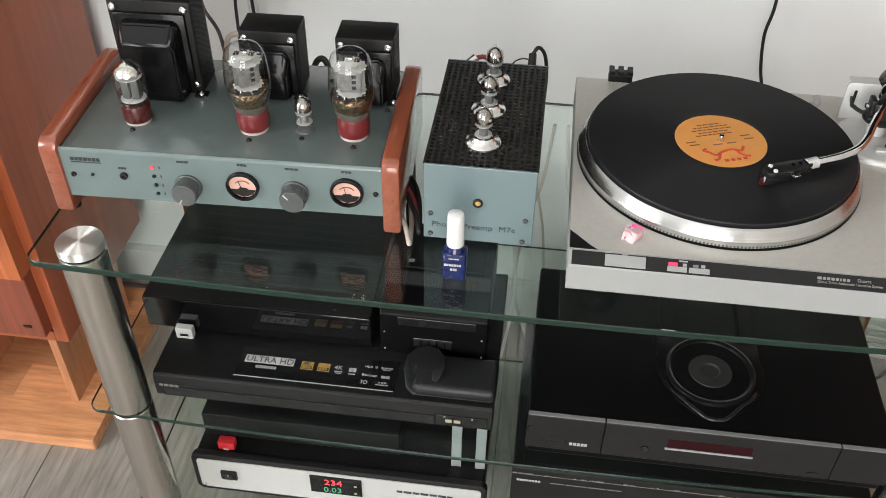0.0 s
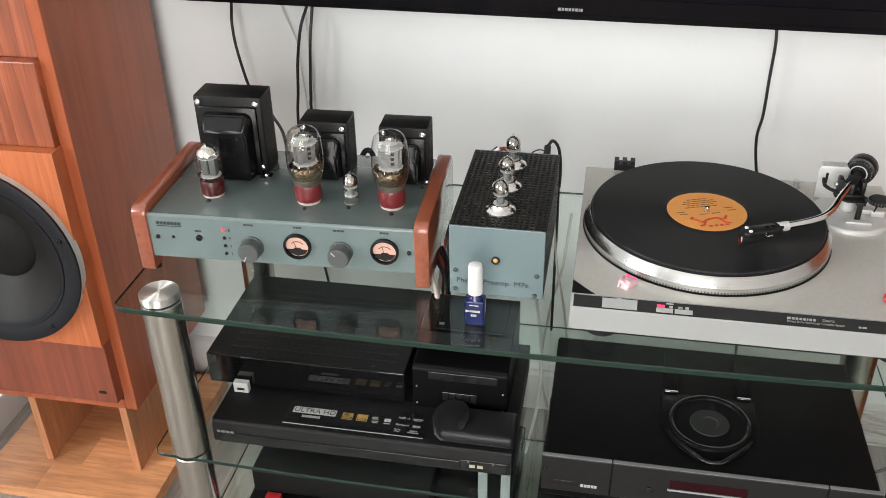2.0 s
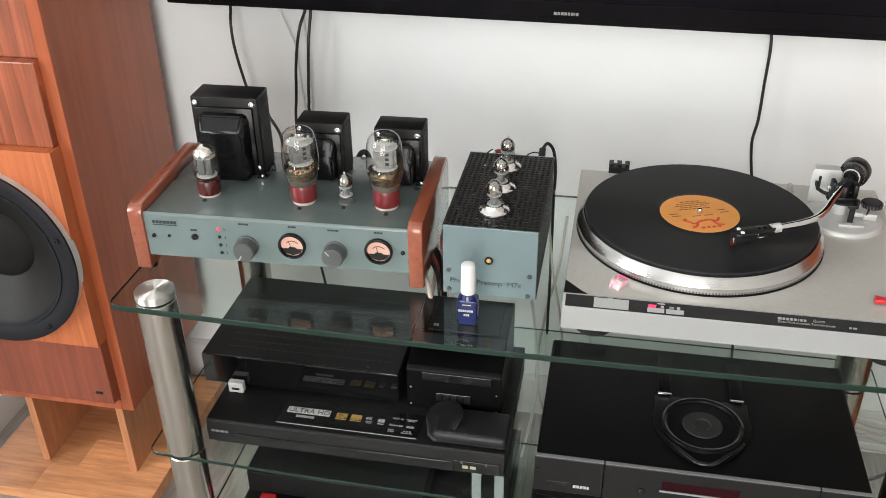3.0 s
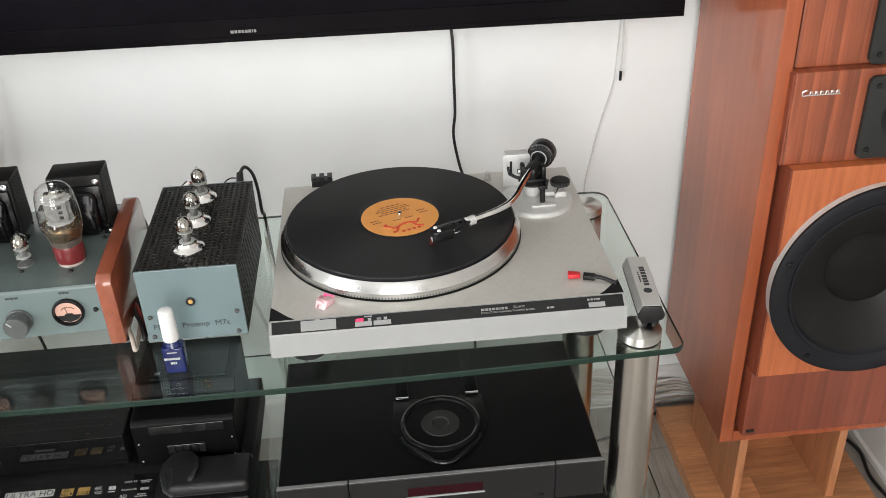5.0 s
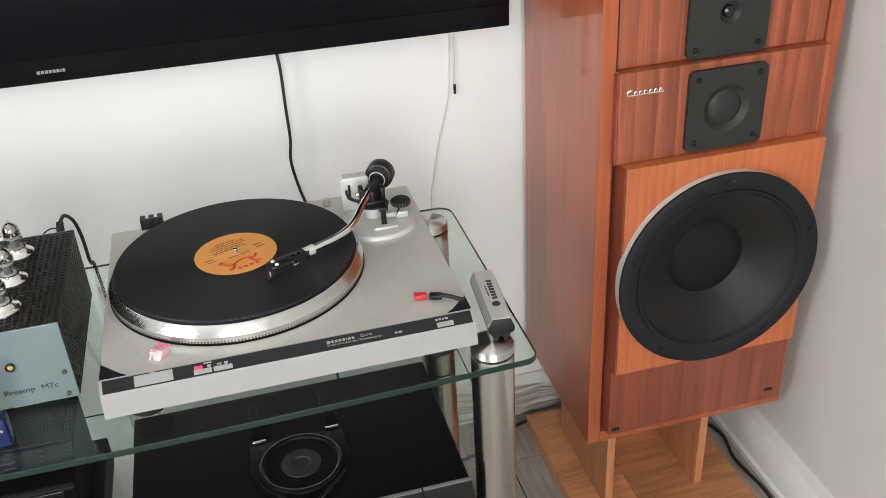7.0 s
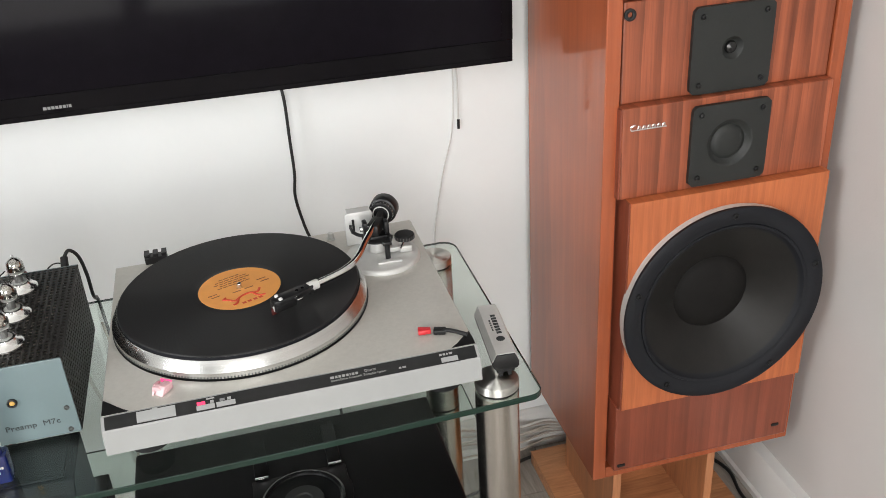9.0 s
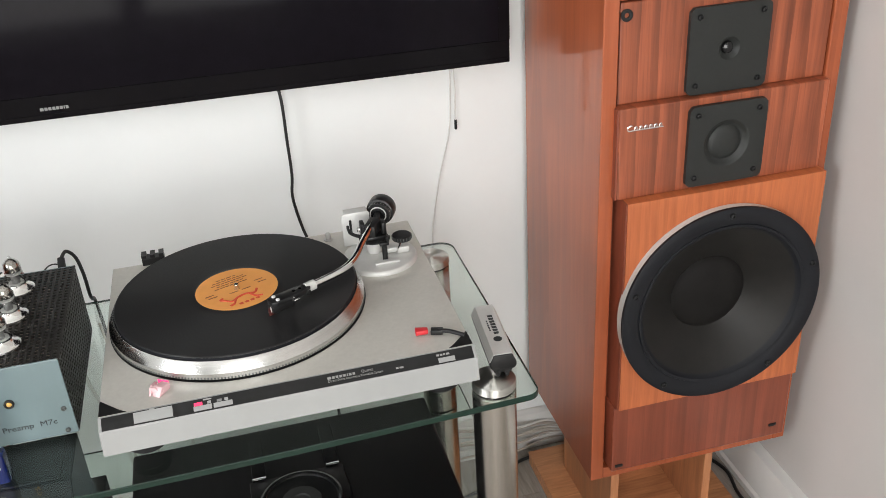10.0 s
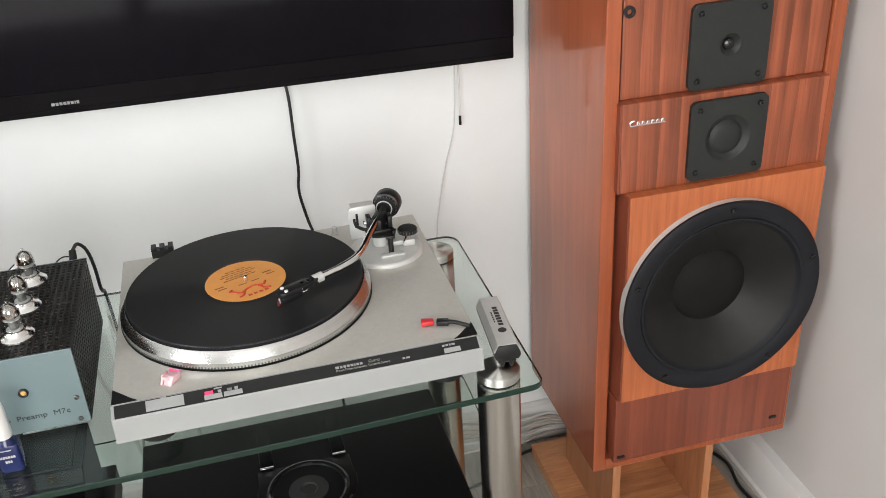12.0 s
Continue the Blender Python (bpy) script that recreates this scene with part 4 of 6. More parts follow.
# ---- record player ----
tt = thing("turntable", 0.215, 0.17, 0.620, "silver record player with a black control strip and curved chrome arm", "turntable")
TW, TD, TZ = 0.4315, 0.353, 0.691
part("plinth", prism([(-0.0208, 0.6535), (TD, 0.6535), (TD, TZ - 0.0015), (0.0, TZ - 0.0015), (-0.0004, TZ + 0.0010), (-0.0012, TZ + 0.0008), (-0.0148, TZ - 0.0088), (-0.0158, TZ - 0.0105)], 0, TW, "x"), PLINTH, tt, "light grey plinth", smooth=False)
part("deck_plate", box(0.0005, TW - 0.0005, 0.0005, TD - 0.0005, TZ - 0.003, TZ, 0.0008), DECK, tt, "satin silver deck", smooth=False)
slope = -0.0096 / 0.0136


def strip(x0, x1, t0, t1, lift):
    """A plate on the sloping control strip; t from 0 at its upper edge to 1 at its lower edge."""
    ya, yb = -0.0012 - 0.0136 * t0, -0.0012 - 0.0136 * t1
    za, zb = TZ + 0.0008 + (ya + 0.0012) * -slope, TZ + 0.0008 + (yb + 0.0012) * -slope
    return prism([(ya, za - 0.001), (ya, za + lift), (yb, zb + lift), (yb, zb - 0.001)], x0, x1, "x")


part("control_strip", strip(0.0035, TW - 0.0035, 0.06, 0.97, 0.0005), BLACK_S, tt, "black control strip", smooth=False)
part("start_button", strip(0.038, 0.08, 0.2, 0.9, 0.0018), PLINTH, tt, "wide pale button", smooth=False)
for x0, x1 in ((0.1025, 0.1225), (0.1245, 0.1455)):
    part("speed_button", strip(x0, x1, 0.58, 0.88, 0.0015), PLINTH, tt, smooth=False)
part("power_button", strip(0.385, 0.405, 0.58, 0.9, 0.0015), PLINTH, tt, smooth=False)
part("speed_lamp", strip(0.1035, 0.1125, 0.32, 0.52, 0.0012), LED_PINK, tt, "lit pink-red lamp", smooth=False)
part("speed_lamp", strip(0.1285, 0.134, 0.34, 0.5, 0.001), INK_DIM, tt, smooth=False)
prints = []
for x0, ws, t0, t1 in ((0.254, (0.0042, 0.003, 0.003, 0.0032, 0.0032, 0.0013, 0.003, 0.003), 0.34, 0.5), (0.334, (0.003, 0.0045), 0.6, 0.72), (0.118, (0.004,), 0.32, 0.5), (0.137, (0.004,), 0.32, 0.5), (0.114, (0.009,), 0.14, 0.22), (0.384, (0.003, 0.003, 0.002, 0.004), 0.25, 0.38), (0.055, (0.006,), 0.08, 0.14)):
    at = x0
    for w in ws:
        prints.append(strip(at, at + w, t0, t1, 0.0009))
        at += w + 0.0012
SA = math.atan2(0.0096, 0.0136)


def strip_words(words, size, x, t):
    """Small letters lying on the sloping strip."""
    y = -0.0012 - 0.0136 * t
    return lettering(words, size, Matrix.Translation((x, y, TZ + 0.0008 - 0.0096 * t + 0.001)) @ Matrix.Rotation(SA, 4, "X"))


part("lettering", strip_words("Quartz", 0.0048, 0.2935, 0.48), INK_MID, tt, smooth=False)
part("lettering", strip_words("Direct Drive Automatic Turntable System", 0.0038, 0.254, 0.74), INK_MID, tt, smooth=False)
tagged(part("printed_marks", join(*prints), INK_MID, tt, "pale printed marks", smooth=False), kind="stuff")
for sx, d in ((0.0, 1), (TW, -1)):
    part("corner_patch", prism([(sx + d * 0.0006, 0.002), (sx + d * 0.03, 0.002), (sx + d * 0.022, 0.0085), (sx + d * 0.0006, 0.031)], TZ, TZ + 0.0006, "z"), BLACK_S, tt, "black corner patch", smooth=False)
CX, CY = 0.1682, 0.185
MP = Matrix.Translation((CX, CY, 0))
plat = part("platter", lathe([(0, 0.6925), (0.1595, 0.6925), (0.1628, 0.6935), (0.163, 0.7012), (0.162, 0.7026), (0.1566, 0.7134), (0.1555, 0.7142), (0.1542, 0.7138), (0.1536, 0.713), (0, 0.713)], 128, MP), ALU_RIM, tt, "turned aluminium platter")
dots = []
for k in range(260):
    a = 2 * math.pi * k / 260
    dots.append(moved(box(0.1624, 0.1633, -0.0009, 0.0009, 0.6938, 0.6958), MP @ Matrix.Rotation(a, 4, "Z")))
tagged(part("strobe_dots", join(*dots), GREY_K, plat, "row of small strobe dots", smooth=False), kind="stuff")
part("gap_ring", lathe([(0.16, TZ + 0.0001), (0.1642, TZ + 0.0001), (0.1642, TZ + 0.0005), (0.16, TZ + 0.0005)], 96, MP), BLACK_S, tt)
part("platter_mat", lathe([(0, 0.713), (0.1532, 0.713), (0.1532, 0.7168), (0, 0.7168)], 96, MP), RUBBER, tt)
part("spindle", lathe([(0.0036, 0.7168), (0.0036, 0.7235), (0.0028, 0.726), (0, 0.7265)], 16, MP), CHROME, tt)

rec = thing("record", CX, CY, 0.7168, "black vinyl record with an orange label on the platter", "record")
RZ = 0.7168
part("disc", lathe([(0.0037, RZ), (0.1527, RZ), (0.1538, RZ + 0.0009), (0.1527, RZ + 0.0019), (0.148, RZ + 0.0016), (0.063, RZ + 0.0016), (0.056, RZ + 0.0014), (0.0536, RZ + 0.0018), (0.0037, RZ + 0.0018)], 128, MP), VINYL, rec, "black grooved vinyl")
lab = part("paper_label", lathe([(0.0038, RZ + 0.0018), (0.0528, RZ + 0.0018), (0.0528, RZ + 0.0022), (0.0038, RZ + 0.0022)], 64, MP), LABEL, rec, "orange paper label with red and brown print")
TURNL = MP @ Matrix.Rotation(radians(20), 4, "Z")
lines = []
for k, (w, x0) in enumerate(((0.05, -0.025), (0.04, -0.02), (0.052, -0.026), (0.044, -0.022), (0.03, -0.015))):
    at = x0
    while at < x0 + w - 0.004:
        q = 0.003 + 0.004 * random.random()
        lines.append(moved(box(at, at + q, 0.012 + 0.0052 * k, 0.0138 + 0.0052 * k, RZ + 0.0021, RZ + 0.0024), TURNL))
        at += q + 0.0013
for x0, y0 in ((-0.042, 0.002), (-0.04, -0.004), (0.026, 0.003), (0.028, -0.004), (-0.013, -0.008), (0.004, -0.008)):
    lines.append(moved(box(x0, x0 + 0.012, y0, y0 + 0.0018, RZ + 0.0021, RZ + 0.0024), TURNL))
part("label_print", join(*lines), LABEL_BR, lab, smooth=False)
arcs = [[(-0.024, -0.02), (-0.018, -0.027), (-0.008, -0.022), (0.004, -0.02), (0.014, -0.024), (0.02, -0.017)], [(-0.012, -0.024), (-0.018, -0.034), (-0.024, -0.036)], [(0.008, -0.022), (0.012, -0.033), (0.02, -0.036)], [(-0.024, -0.02), (-0.029, -0.016), (-0.025, -0.013)]]
part("label_emblem", join(*[moved(sweep([(a, b, RZ + 0.0013) for a, b in one], 0.0021, 8, 5), TURNL) for one in arcs], *[moved(box(-0.013 + 0.0075 * k, -0.008 + 0.0075 * k, -0.041, -0.0365, RZ + 0.0021, RZ + 0.0024), TURNL) for k in range(4)]), LABEL_RED, lab, "red emblem")

arm = part("tonearm_base", lathe([(0, TZ), (0.053, TZ), (0.053, TZ + 0.003), (0.051, TZ + 0.006), (0.0495, TZ + 0.0066), (0, TZ + 0.0066)], 64, Matrix.Translation((0.368, 0.25, 0))), SATIN, tt, "round silver arm base")
BZ = TZ + 0.0066
part("pillar", join(disc(0.0115, 0.364, 0.262, BZ, BZ + 0.0165, 0.001), disc(0.007, 0.364, 0.262, BZ + 0.0165, 0.722, 0.0005)), SATIN, arm)
part("arm_yoke", join(box(0.347, 0.383, 0.262, 0.282, 0.7205, 0.7265, 0.002), box(0.347, 0.3535, 0.264, 0.28, 0.7265, 0.748, 0.002), box(0.3765, 0.383, 0.264, 0.28, 0.7265, 0.745, 0.002), moved(box(-0.0085, 0.0085, -0.016, 0.016, -0.0085, 0.0085, 0.003), Matrix.Translation((0.365, 0.273, 0.737)) @ Matrix.Rotation(radians(-28), 4, "Z"))), BLACK_P, arm, "black gimbal bearing block")
part("bearing_screw", sweep([(0.343, 0.272, 0.737), (0.3475, 0.272, 0.737)], 0.0034, 12, 2), CHROME, arm)
part("arm_tube", sweep([(0.366, 0.277, 0.737), (0.3545, 0.252, 0.737), (0.3395, 0.221, 0.7362), (0.3285, 0.196, 0.7354), (0.315, 0.1755, 0.7345), (0.295, 0.1597, 0.7335), (0.271, 0.148, 0.7322), (0.257, 0.1418, 0.7315)], 0.0046, 16, 8), CHROME, arm, "curved chrome arm tube")
part("collar", sweep([(0.2655, 0.1457, 0.732), (0.2535, 0.1403, 0.7313)], 0.0064, 18, 3), SILVER_P, arm, "silver locking collar")
hs = part("headshell", moved(join(prism([(0, -0.0062), (-0.016, -0.009), (-0.046, -0.009), (-0.052, -0.006), (-0.052, 0.006), (-0.046, 0.009), (-0.016, 0.009), (0, 0.0062)], -0.001, 0.0062, "z", 0.0014), box(-0.003, 0.004, -0.0064, 0.0064, -0.004, 0.0072, 0.001)), Matrix.Translation((0.2535, 0.1403, 0.7285)) @ Matrix.Rotation(radians(25.5), 4, "Z")), BLACK_P, arm, "black headshell")
HM = Matrix.Translation((0.2535, 0.1403, 0.7285)) @ Matrix.Rotation(radians(25.5), 4, "Z")
part("cartridge", moved(box(-0.052, -0.022, -0.0075, 0.0075, -0.0095, -0.0002, 0.0015), HM), BLACK_P, hs, "black pickup cartridge")
part("stylus", moved(join(box(-0.0545, -0.0455, -0.0028, 0.0028, -0.0128, -0.004, 0.001), sweep([(-0.0535, 0, -0.008), (-0.0545, 0, -0.0133)], 0.0009, 6, 2)), HM), MAROON, hs)
part("cartridge_mark", moved(box(-0.0532, -0.0522, -0.0035, -0.0012, -0.0075, -0.001), HM), INK, hs, smooth=False)
part("finger_lift", moved(join(sweep([(-0.023, -0.008, 0.003), (-0.025, -0.0125, 0.002), (-0.0235, -0.017, 0.0035)], 0.0015, 8, 5), box(-0.0275, -0.0195, -0.0185, -0.0165, 0.002, 0.0052, 0.0006)), HM), CHROME, hs, "small chrome finger lift")
for k in range(2):
    part("shell_hole", moved(disc(0.0024, -0.0085 - 0.0085 * k, 0, 0.0061, 0.0065, 0.0001, 16), HM), BLACK_G, hs)
for k in range(2):
    part("cartridge_screw", moved(lathe([(0, 0), (0.0025, 0), (0.0025, 0.0014), (0.0014, 0.0022), (0, 0.0022)], 14), HM @ Matrix.Translation((-0.043, -0.005 + 0.01 * k, 0.0062))), WHITE_P, hs, "pale screw head")
part("arm_stub", sweep([(0.366, 0.277, 0.737), (0.381, 0.309, 0.7385)], 0.0055, 16, 3), BLACK_P, arm)
WM = Matrix.Translation((0.3795, 0.3055, 0.7385)) @ Matrix.Rotation(radians(-25), 4, "Z") @ Matrix.Rotation(radians(-90), 4, "X")
cw = part("counterweight", lathe([(0.006, 0), (0.0155, 0), (0.0168, 0.001), (0.0168, 0.0075), (0.0195, 0.0085), (0.0202, 0.0115), (0.0202, 0.027), (0.0188, 0.0292), (0, 0.0295)], 40, WM), BLACK_P, arm, "ribbed black counterweight")
part("dial_marks", join(*[moved(box(0.0167, 0.0171, -0.0004, 0.0004, 0.002, 0.0065 if k % 2 else 0.0045), WM @ Matrix.Rotation(2 * math.pi * k / 24, 4, "Z")) for k in range(24)]), INK, cw, smooth=False)
bracket = part("lift_bracket", join(prism(rounded(0.3265, 0.3665, BZ, 0.7485, (0.001, 0.001, 0.004, 0.006), 5), 0.303, 0.3055, "y", 0.0005), box(0.331, 0.3645, 0.3055, 0.32, 0.7462, 0.7484, 0.0008)), SATIN, arm, "upright silver bracket")
part("bracket_slot", prism(rounded(0.3365, 0.34, 0.718, 0.7385, (0.0015,) * 4, 4), 0.302, 0.3035, "y"), BLACK_P, bracket)
part("arm_lifter", join(sweep([(0.333, 0.279, 0.7235), (0.341, 0.268, 0.7225), (0.354, 0.262, 0.7225), (0.369, 0.262, 0.7225)], 0.0026, 10, 6), sweep([(0.333, 0.279, 0.7235), (0.3315, 0.282, 0.729), (0.332, 0.284, 0.7325)], 0.002, 8, 4)), BLACK_P, arm, "curved black arm lifter")
part("dial_ring", moved(lathe([(0.0105, -0.0006), (0.0122, -0.0006), (0.0122, 0.0006), (0.0105, 0.0006)], 36), WM), SILVER_P, cw, "pale printed dial ring")
part("cue_lever_block", join(box(0.392, 0.41, 0.241, 0.254, BZ, BZ + 0.010, 0.002), box(0.378, 0.394, 0.244, 0.25, BZ + 0.002, BZ + 0.009, 0.0015), box(0.356, 0.39, 0.217, 0.226, BZ, BZ + 0.0035, 0.001)), SATIN, arm, "silver cueing block")
part("arm_rest", join(disc(0.0038, 0.3725, 0.229, BZ, 0.7215, 0.0004, 16), box(0.366, 0.379, 0.2255, 0.2325, 0.7215, 0.7265, 0.001), box(0.376, 0.3795, 0.2255, 0.2325, 0.7265, 0.734, 0.0008), moved(box(-0.003, 0.003, -0.003, 0.019, -0.002, 0.003, 0.001), Matrix.Translation((0.376, 0.233, 0.722)) @ Matrix.Rotation(radians(-20), 4, "Z"))), BLACK_P, arm, "black arm rest")
ask = part("anti_skate_knob", lathe([(0, 0), (0.0115, 0), (0.0135, 0.001), (0.0138, 0.0068), (0.0125, 0.008), (0, 0.0082)], 32, Matrix.Translation((0.402, 0.252, 0.714))), BLACK_P, arm, "black dial knob")
part("dial_lever", sweep([(0.402, 0.252, 0.7165), (0.396, 0.24, 0.712), (0.391, 0.228, 0.7125)], 0.0013, 8, 4), CHROME, ask)
part("knob_ribs", join(*[moved(box(0.0134, 0.0144, -0.0005, 0.0005, 0.0012, 0.0066), Matrix.Translation((0.402, 0.252, 0.714)) @ Matrix.Rotation(2 * math.pi * k / 20, 4, "Z")) for k in range(20)]), GREY_K, ask, smooth=False)
part("knob_stem", disc(0.005, 0.402, 0.252, BZ + 0.013, 0.7142, 0.0003, 16), ALU, ask)
part("bearing_plate", lathe([(0, 0.7185), (0.0195, 0.7185), (0.0205, 0.7195), (0.0205, 0.7215), (0.019, 0.7225), (0, 0.7225)], 36, Matrix.Translation((0.365, 0.273, 0))), BLACK_P, arm)
for ob in arm.children:
    kind_ = ob.name.split(".")[0]
    if kind_ in ("arm_tube", "collar", "headshell"):
        ob.location += Vector((-0.0015, -0.013, 0.0032))
    elif kind_ in ("arm_yoke", "bearing_plate", "bearing_screw", "arm_stub", "counterweight", "lift_bracket", "bracket_slot"):
        ob.location += Vector((-0.0015, -0.013, -0.0008))
part("transit_screw", join(disc(0.0042, 0.307, 0.331, TZ, TZ + 0.011, 0.0008, 20), disc(0.0066, 0.307, 0.331, TZ, TZ + 0.002, 0.0004, 20)), SILVER_P, tt)
hx = 0.0575
part("hinge", join(box(hx - 0.0155, hx + 0.0155, 0.346, 0.362, TZ - 0.02, TZ + 0.0105, 0.001), *[box(hx - 0.0155 + 0.012 * k, hx - 0.0085 + 0.012 * k, 0.346, 0.362, TZ + 0.0105, TZ + 0.0155, 0.0006) for k in range(3)]), BLACK_P, tt, "black lid hinge socket", smooth=False)
part("stop_lever", join(sweep([(0.396, 0.0345, TZ + 0.0062), (0.4085, 0.0285, TZ + 0.0068), (0.4255, 0.0185, TZ + 0.0035)], 0.0027, 8, 5), moved(box(-0.0075, 0.0075, -0.005, 0.005, -0.003, 0.003, 0.001), Matrix.Translation((0.3955, 0.035, TZ + 0.0052)) @ Matrix.Rotation(radians(-18), 4, "Z"))), BLACK_P, tt, "thin black lever with a red tip")
part("lever_tip", moved(prism([(-0.0085, -0.0055), (0.007, -0.004), (0.007, 0.0035), (-0.0085, 0.006)], -0.003, 0.003, "z", 0.001), Matrix.Translation((0.3785, 0.041, TZ + 0.0052)) @ Matrix.Rotation(radians(-8), 4, "Z")), RED_P, tt, "red plastic tip")
SM = Matrix.Translation((0.066, 0.0285, TZ)) @ Matrix.Rotation(radians(-32), 4, "Z")
sl = part("strobe_lamp", moved(prism([(-0.009, 0.0), (0.007, 0.0), (0.0075, 0.003), (0.0, 0.009), (-0.0075, 0.0085)], -0.0015, 0.0065, "x", 0.0008), SM @ Matrix.Rotation(radians(-90), 4, "Z")), PINK, tt, "pale pink strobe window")
part("strobe_fin", moved(prism([(-0.010, 0.0), (0.009, 0.0), (0.009, 0.0075), (-0.002, 0.010)], -0.0085, -0.0055, "x", 0.0007), SM @ Matrix.Rotation(radians(8), 4, "Z")), PINK, sl)
part("strobe_fin", moved(prism([(-0.010, 0.0), (0.010, 0.0), (0.010, 0.008), (-0.003, 0.0095)], -0.0025, 0.0085, "x", 0.0009), SM @ Matrix.Rotation(radians(-6), 4, "Z")), PINK, sl)
part("strobe_glow", moved(box(-0.007, 0.007, 0.0102, 0.0112, 0.004, 0.0085), SM), LED_STROBE, sl, "lit red strobe lamp", smooth=False)
for fx, fy in ((0.04, 0.035), (0.395, 0.035), (0.04, 0.315), (0.395, 0.315)):
    part("foot", lathe([(0, 0.620), (0.022, 0.620), (0.0245, 0.6225), (0.0255, 0.64), (0.021, 0.6445), (0.021, 0.6538), (0, 0.6538)], 32, Matrix.Translation((fx, fy, 0))), BLACK_P, tt, "black round foot")

# ---- record brush on the front post ----
brush = thing("record_brush", 0.4731, 0.0575, 0.6318, "silver-topped black carbon fibre record brush", "brush")
UX, UY = 0.4731, 0.0575
part("brush_body", prism([(UX - 0.0135, 0.6465), (UX + 0.0135, 0.6465), (UX + 0.0165, 0.6505), (UX + 0.0165, 0.656), (UX + 0.0115, 0.6672), (UX - 0.0115, 0.6672), (UX - 0.0165, 0.656), (UX - 0.0165, 0.6505)], UY - 0.0585, UY + 0.0585, "y", 0.0008), BLACK_P, brush, "black brush handle")
part("bristle_block", box(UX - 0.0115, UX + 0.0115, UY - 0.055, UY + 0.055, 0.640, 0.647, 0.001), BLACK_P, brush)
for s_ in (-1, 1):
    part("bristles", prism([(UX + s_ * 0.002, 0.6402), (UX + s_ * 0.0095, 0.6402), (UX + s_ * 0.0075, 0.6318), (UX + s_ * 0.004, 0.6318)], UY - 0.052, UY + 0.052, "y"), BRISTLE, brush, smooth=False)
part("top_plate", prism([(UX - 0.0111, 0.6674), (UX - 0.0157, 0.6572), (UX - 0.0171, 0.6566), (UX - 0.0117, 0.6684), (UX + 0.0117, 0.6684), (UX + 0.0171, 0.6566), (UX + 0.0157, 0.6572), (UX + 0.0111, 0.6674)], UY - 0.0565, UY + 0.0575, "y"), SATIN, brush, "satin silver top plate", smooth=False)
part("top_print", join(*[box(UX - 0.001, UX + 0.0055, UY - 0.012 + 0.0066 * k, UY - 0.0074 + 0.0066 * k, 0.6683, 0.6687) for k in range(7)], *[box(UX - 0.0052, UX - 0.0034, UY - 0.004 + 0.0052 * k, UY - 0.0005 + 0.0052 * k, 0.6683, 0.6687) for k in range(5)]), INK_DARK, brush, smooth=False)
part("round_mark", disc(0.0055, UX + 0.001, UY - 0.0235, 0.6683, 0.6688, 0.0001, 24), INK_DARK, brush, smooth=False)
brush.rotation_euler = (0, 0, radians(-5.1))

# ---- middle shelf: disc player and what lies on it ----
bd = thing("disc_player", -0.295, 0.14, 0.345, "slim black disc player with white and gold prints", "disc player")
SX0, SX1, SY0, SY1, SZ = -0.522, -0.068, 0.012, 0.268, 0.3955
part("body", box(SX0, SX1, SY0 + 0.004, SY1, 0.3525, SZ, 0.0018), BLACK_T, bd, "textured black top cover", smooth=False)
part("front_panel", prism([(SY0 + 0.004, 0.353), (SY0 + 0.001, 0.356), (SY0, 0.378), (SY0 + 0.002, 0.3915), (SY0 + 0.006, 0.3948)], SX0 + 0.001, SX1 - 0.001, "x"), BLACK_S, bd, smooth=False)
part("lower_strip", box(SX0 + 0.012, SX1 - 0.075, SY0 - 0.0014, SY0 + 0.003, 0.357, 0.3745, 0.0008), BLACK_G, bd, smooth=False)
part("display_strip", box(-0.142, SX1 - 0.006, SY0 - 0.0016, SY0 + 0.003, 0.358, 0.3785, 0.0008), BLACK_G, bd, smooth=False)
for k in range(2):
    part("display_digits", box(-0.129 + 0.0115 * k, -0.1205 + 0.0115 * k, SY0 - 0.0022, SY0 - 0.0015, 0.3655, 0.371), LED_PALE, bd, "lit pale digits", smooth=False)
part("front_button", join(*[round_front([(0, 0), (0.0014, 0), (0.0014, 0.001), (0, 0.001)], x, SY0 - 0.0016, 0.376, 10) for x in (-0.13, -0.094)]), INK_DIM, bd)
part("badge", bars_front(-0.514, SY0 - 0.0002, 0.3745, (0.005, 0.0055, 0.0055, 0.005), 0.0042, 0.0018), INK_DIM, bd, smooth=False)
part("print_line", box(-0.414, -0.2, 0.0255, 0.0268, SZ, SZ + 0.0004), INK, bd, smooth=False)
part("glossy_patch", box(-0.414, -0.198, 0.0275, 0.078, SZ, SZ + 0.0003), BLACK_G, bd, smooth=False)
Z = SZ + 0.0003
part("print_block", box(-0.406, -0.339, 0.0505, 0.0635, Z, Z + 0.0004), INK, bd, "white printed block", smooth=False)


def top_words(words, size, x, y):
    return lettering(words, size, Matrix.Translation((x, y, Z + 0.0005)))


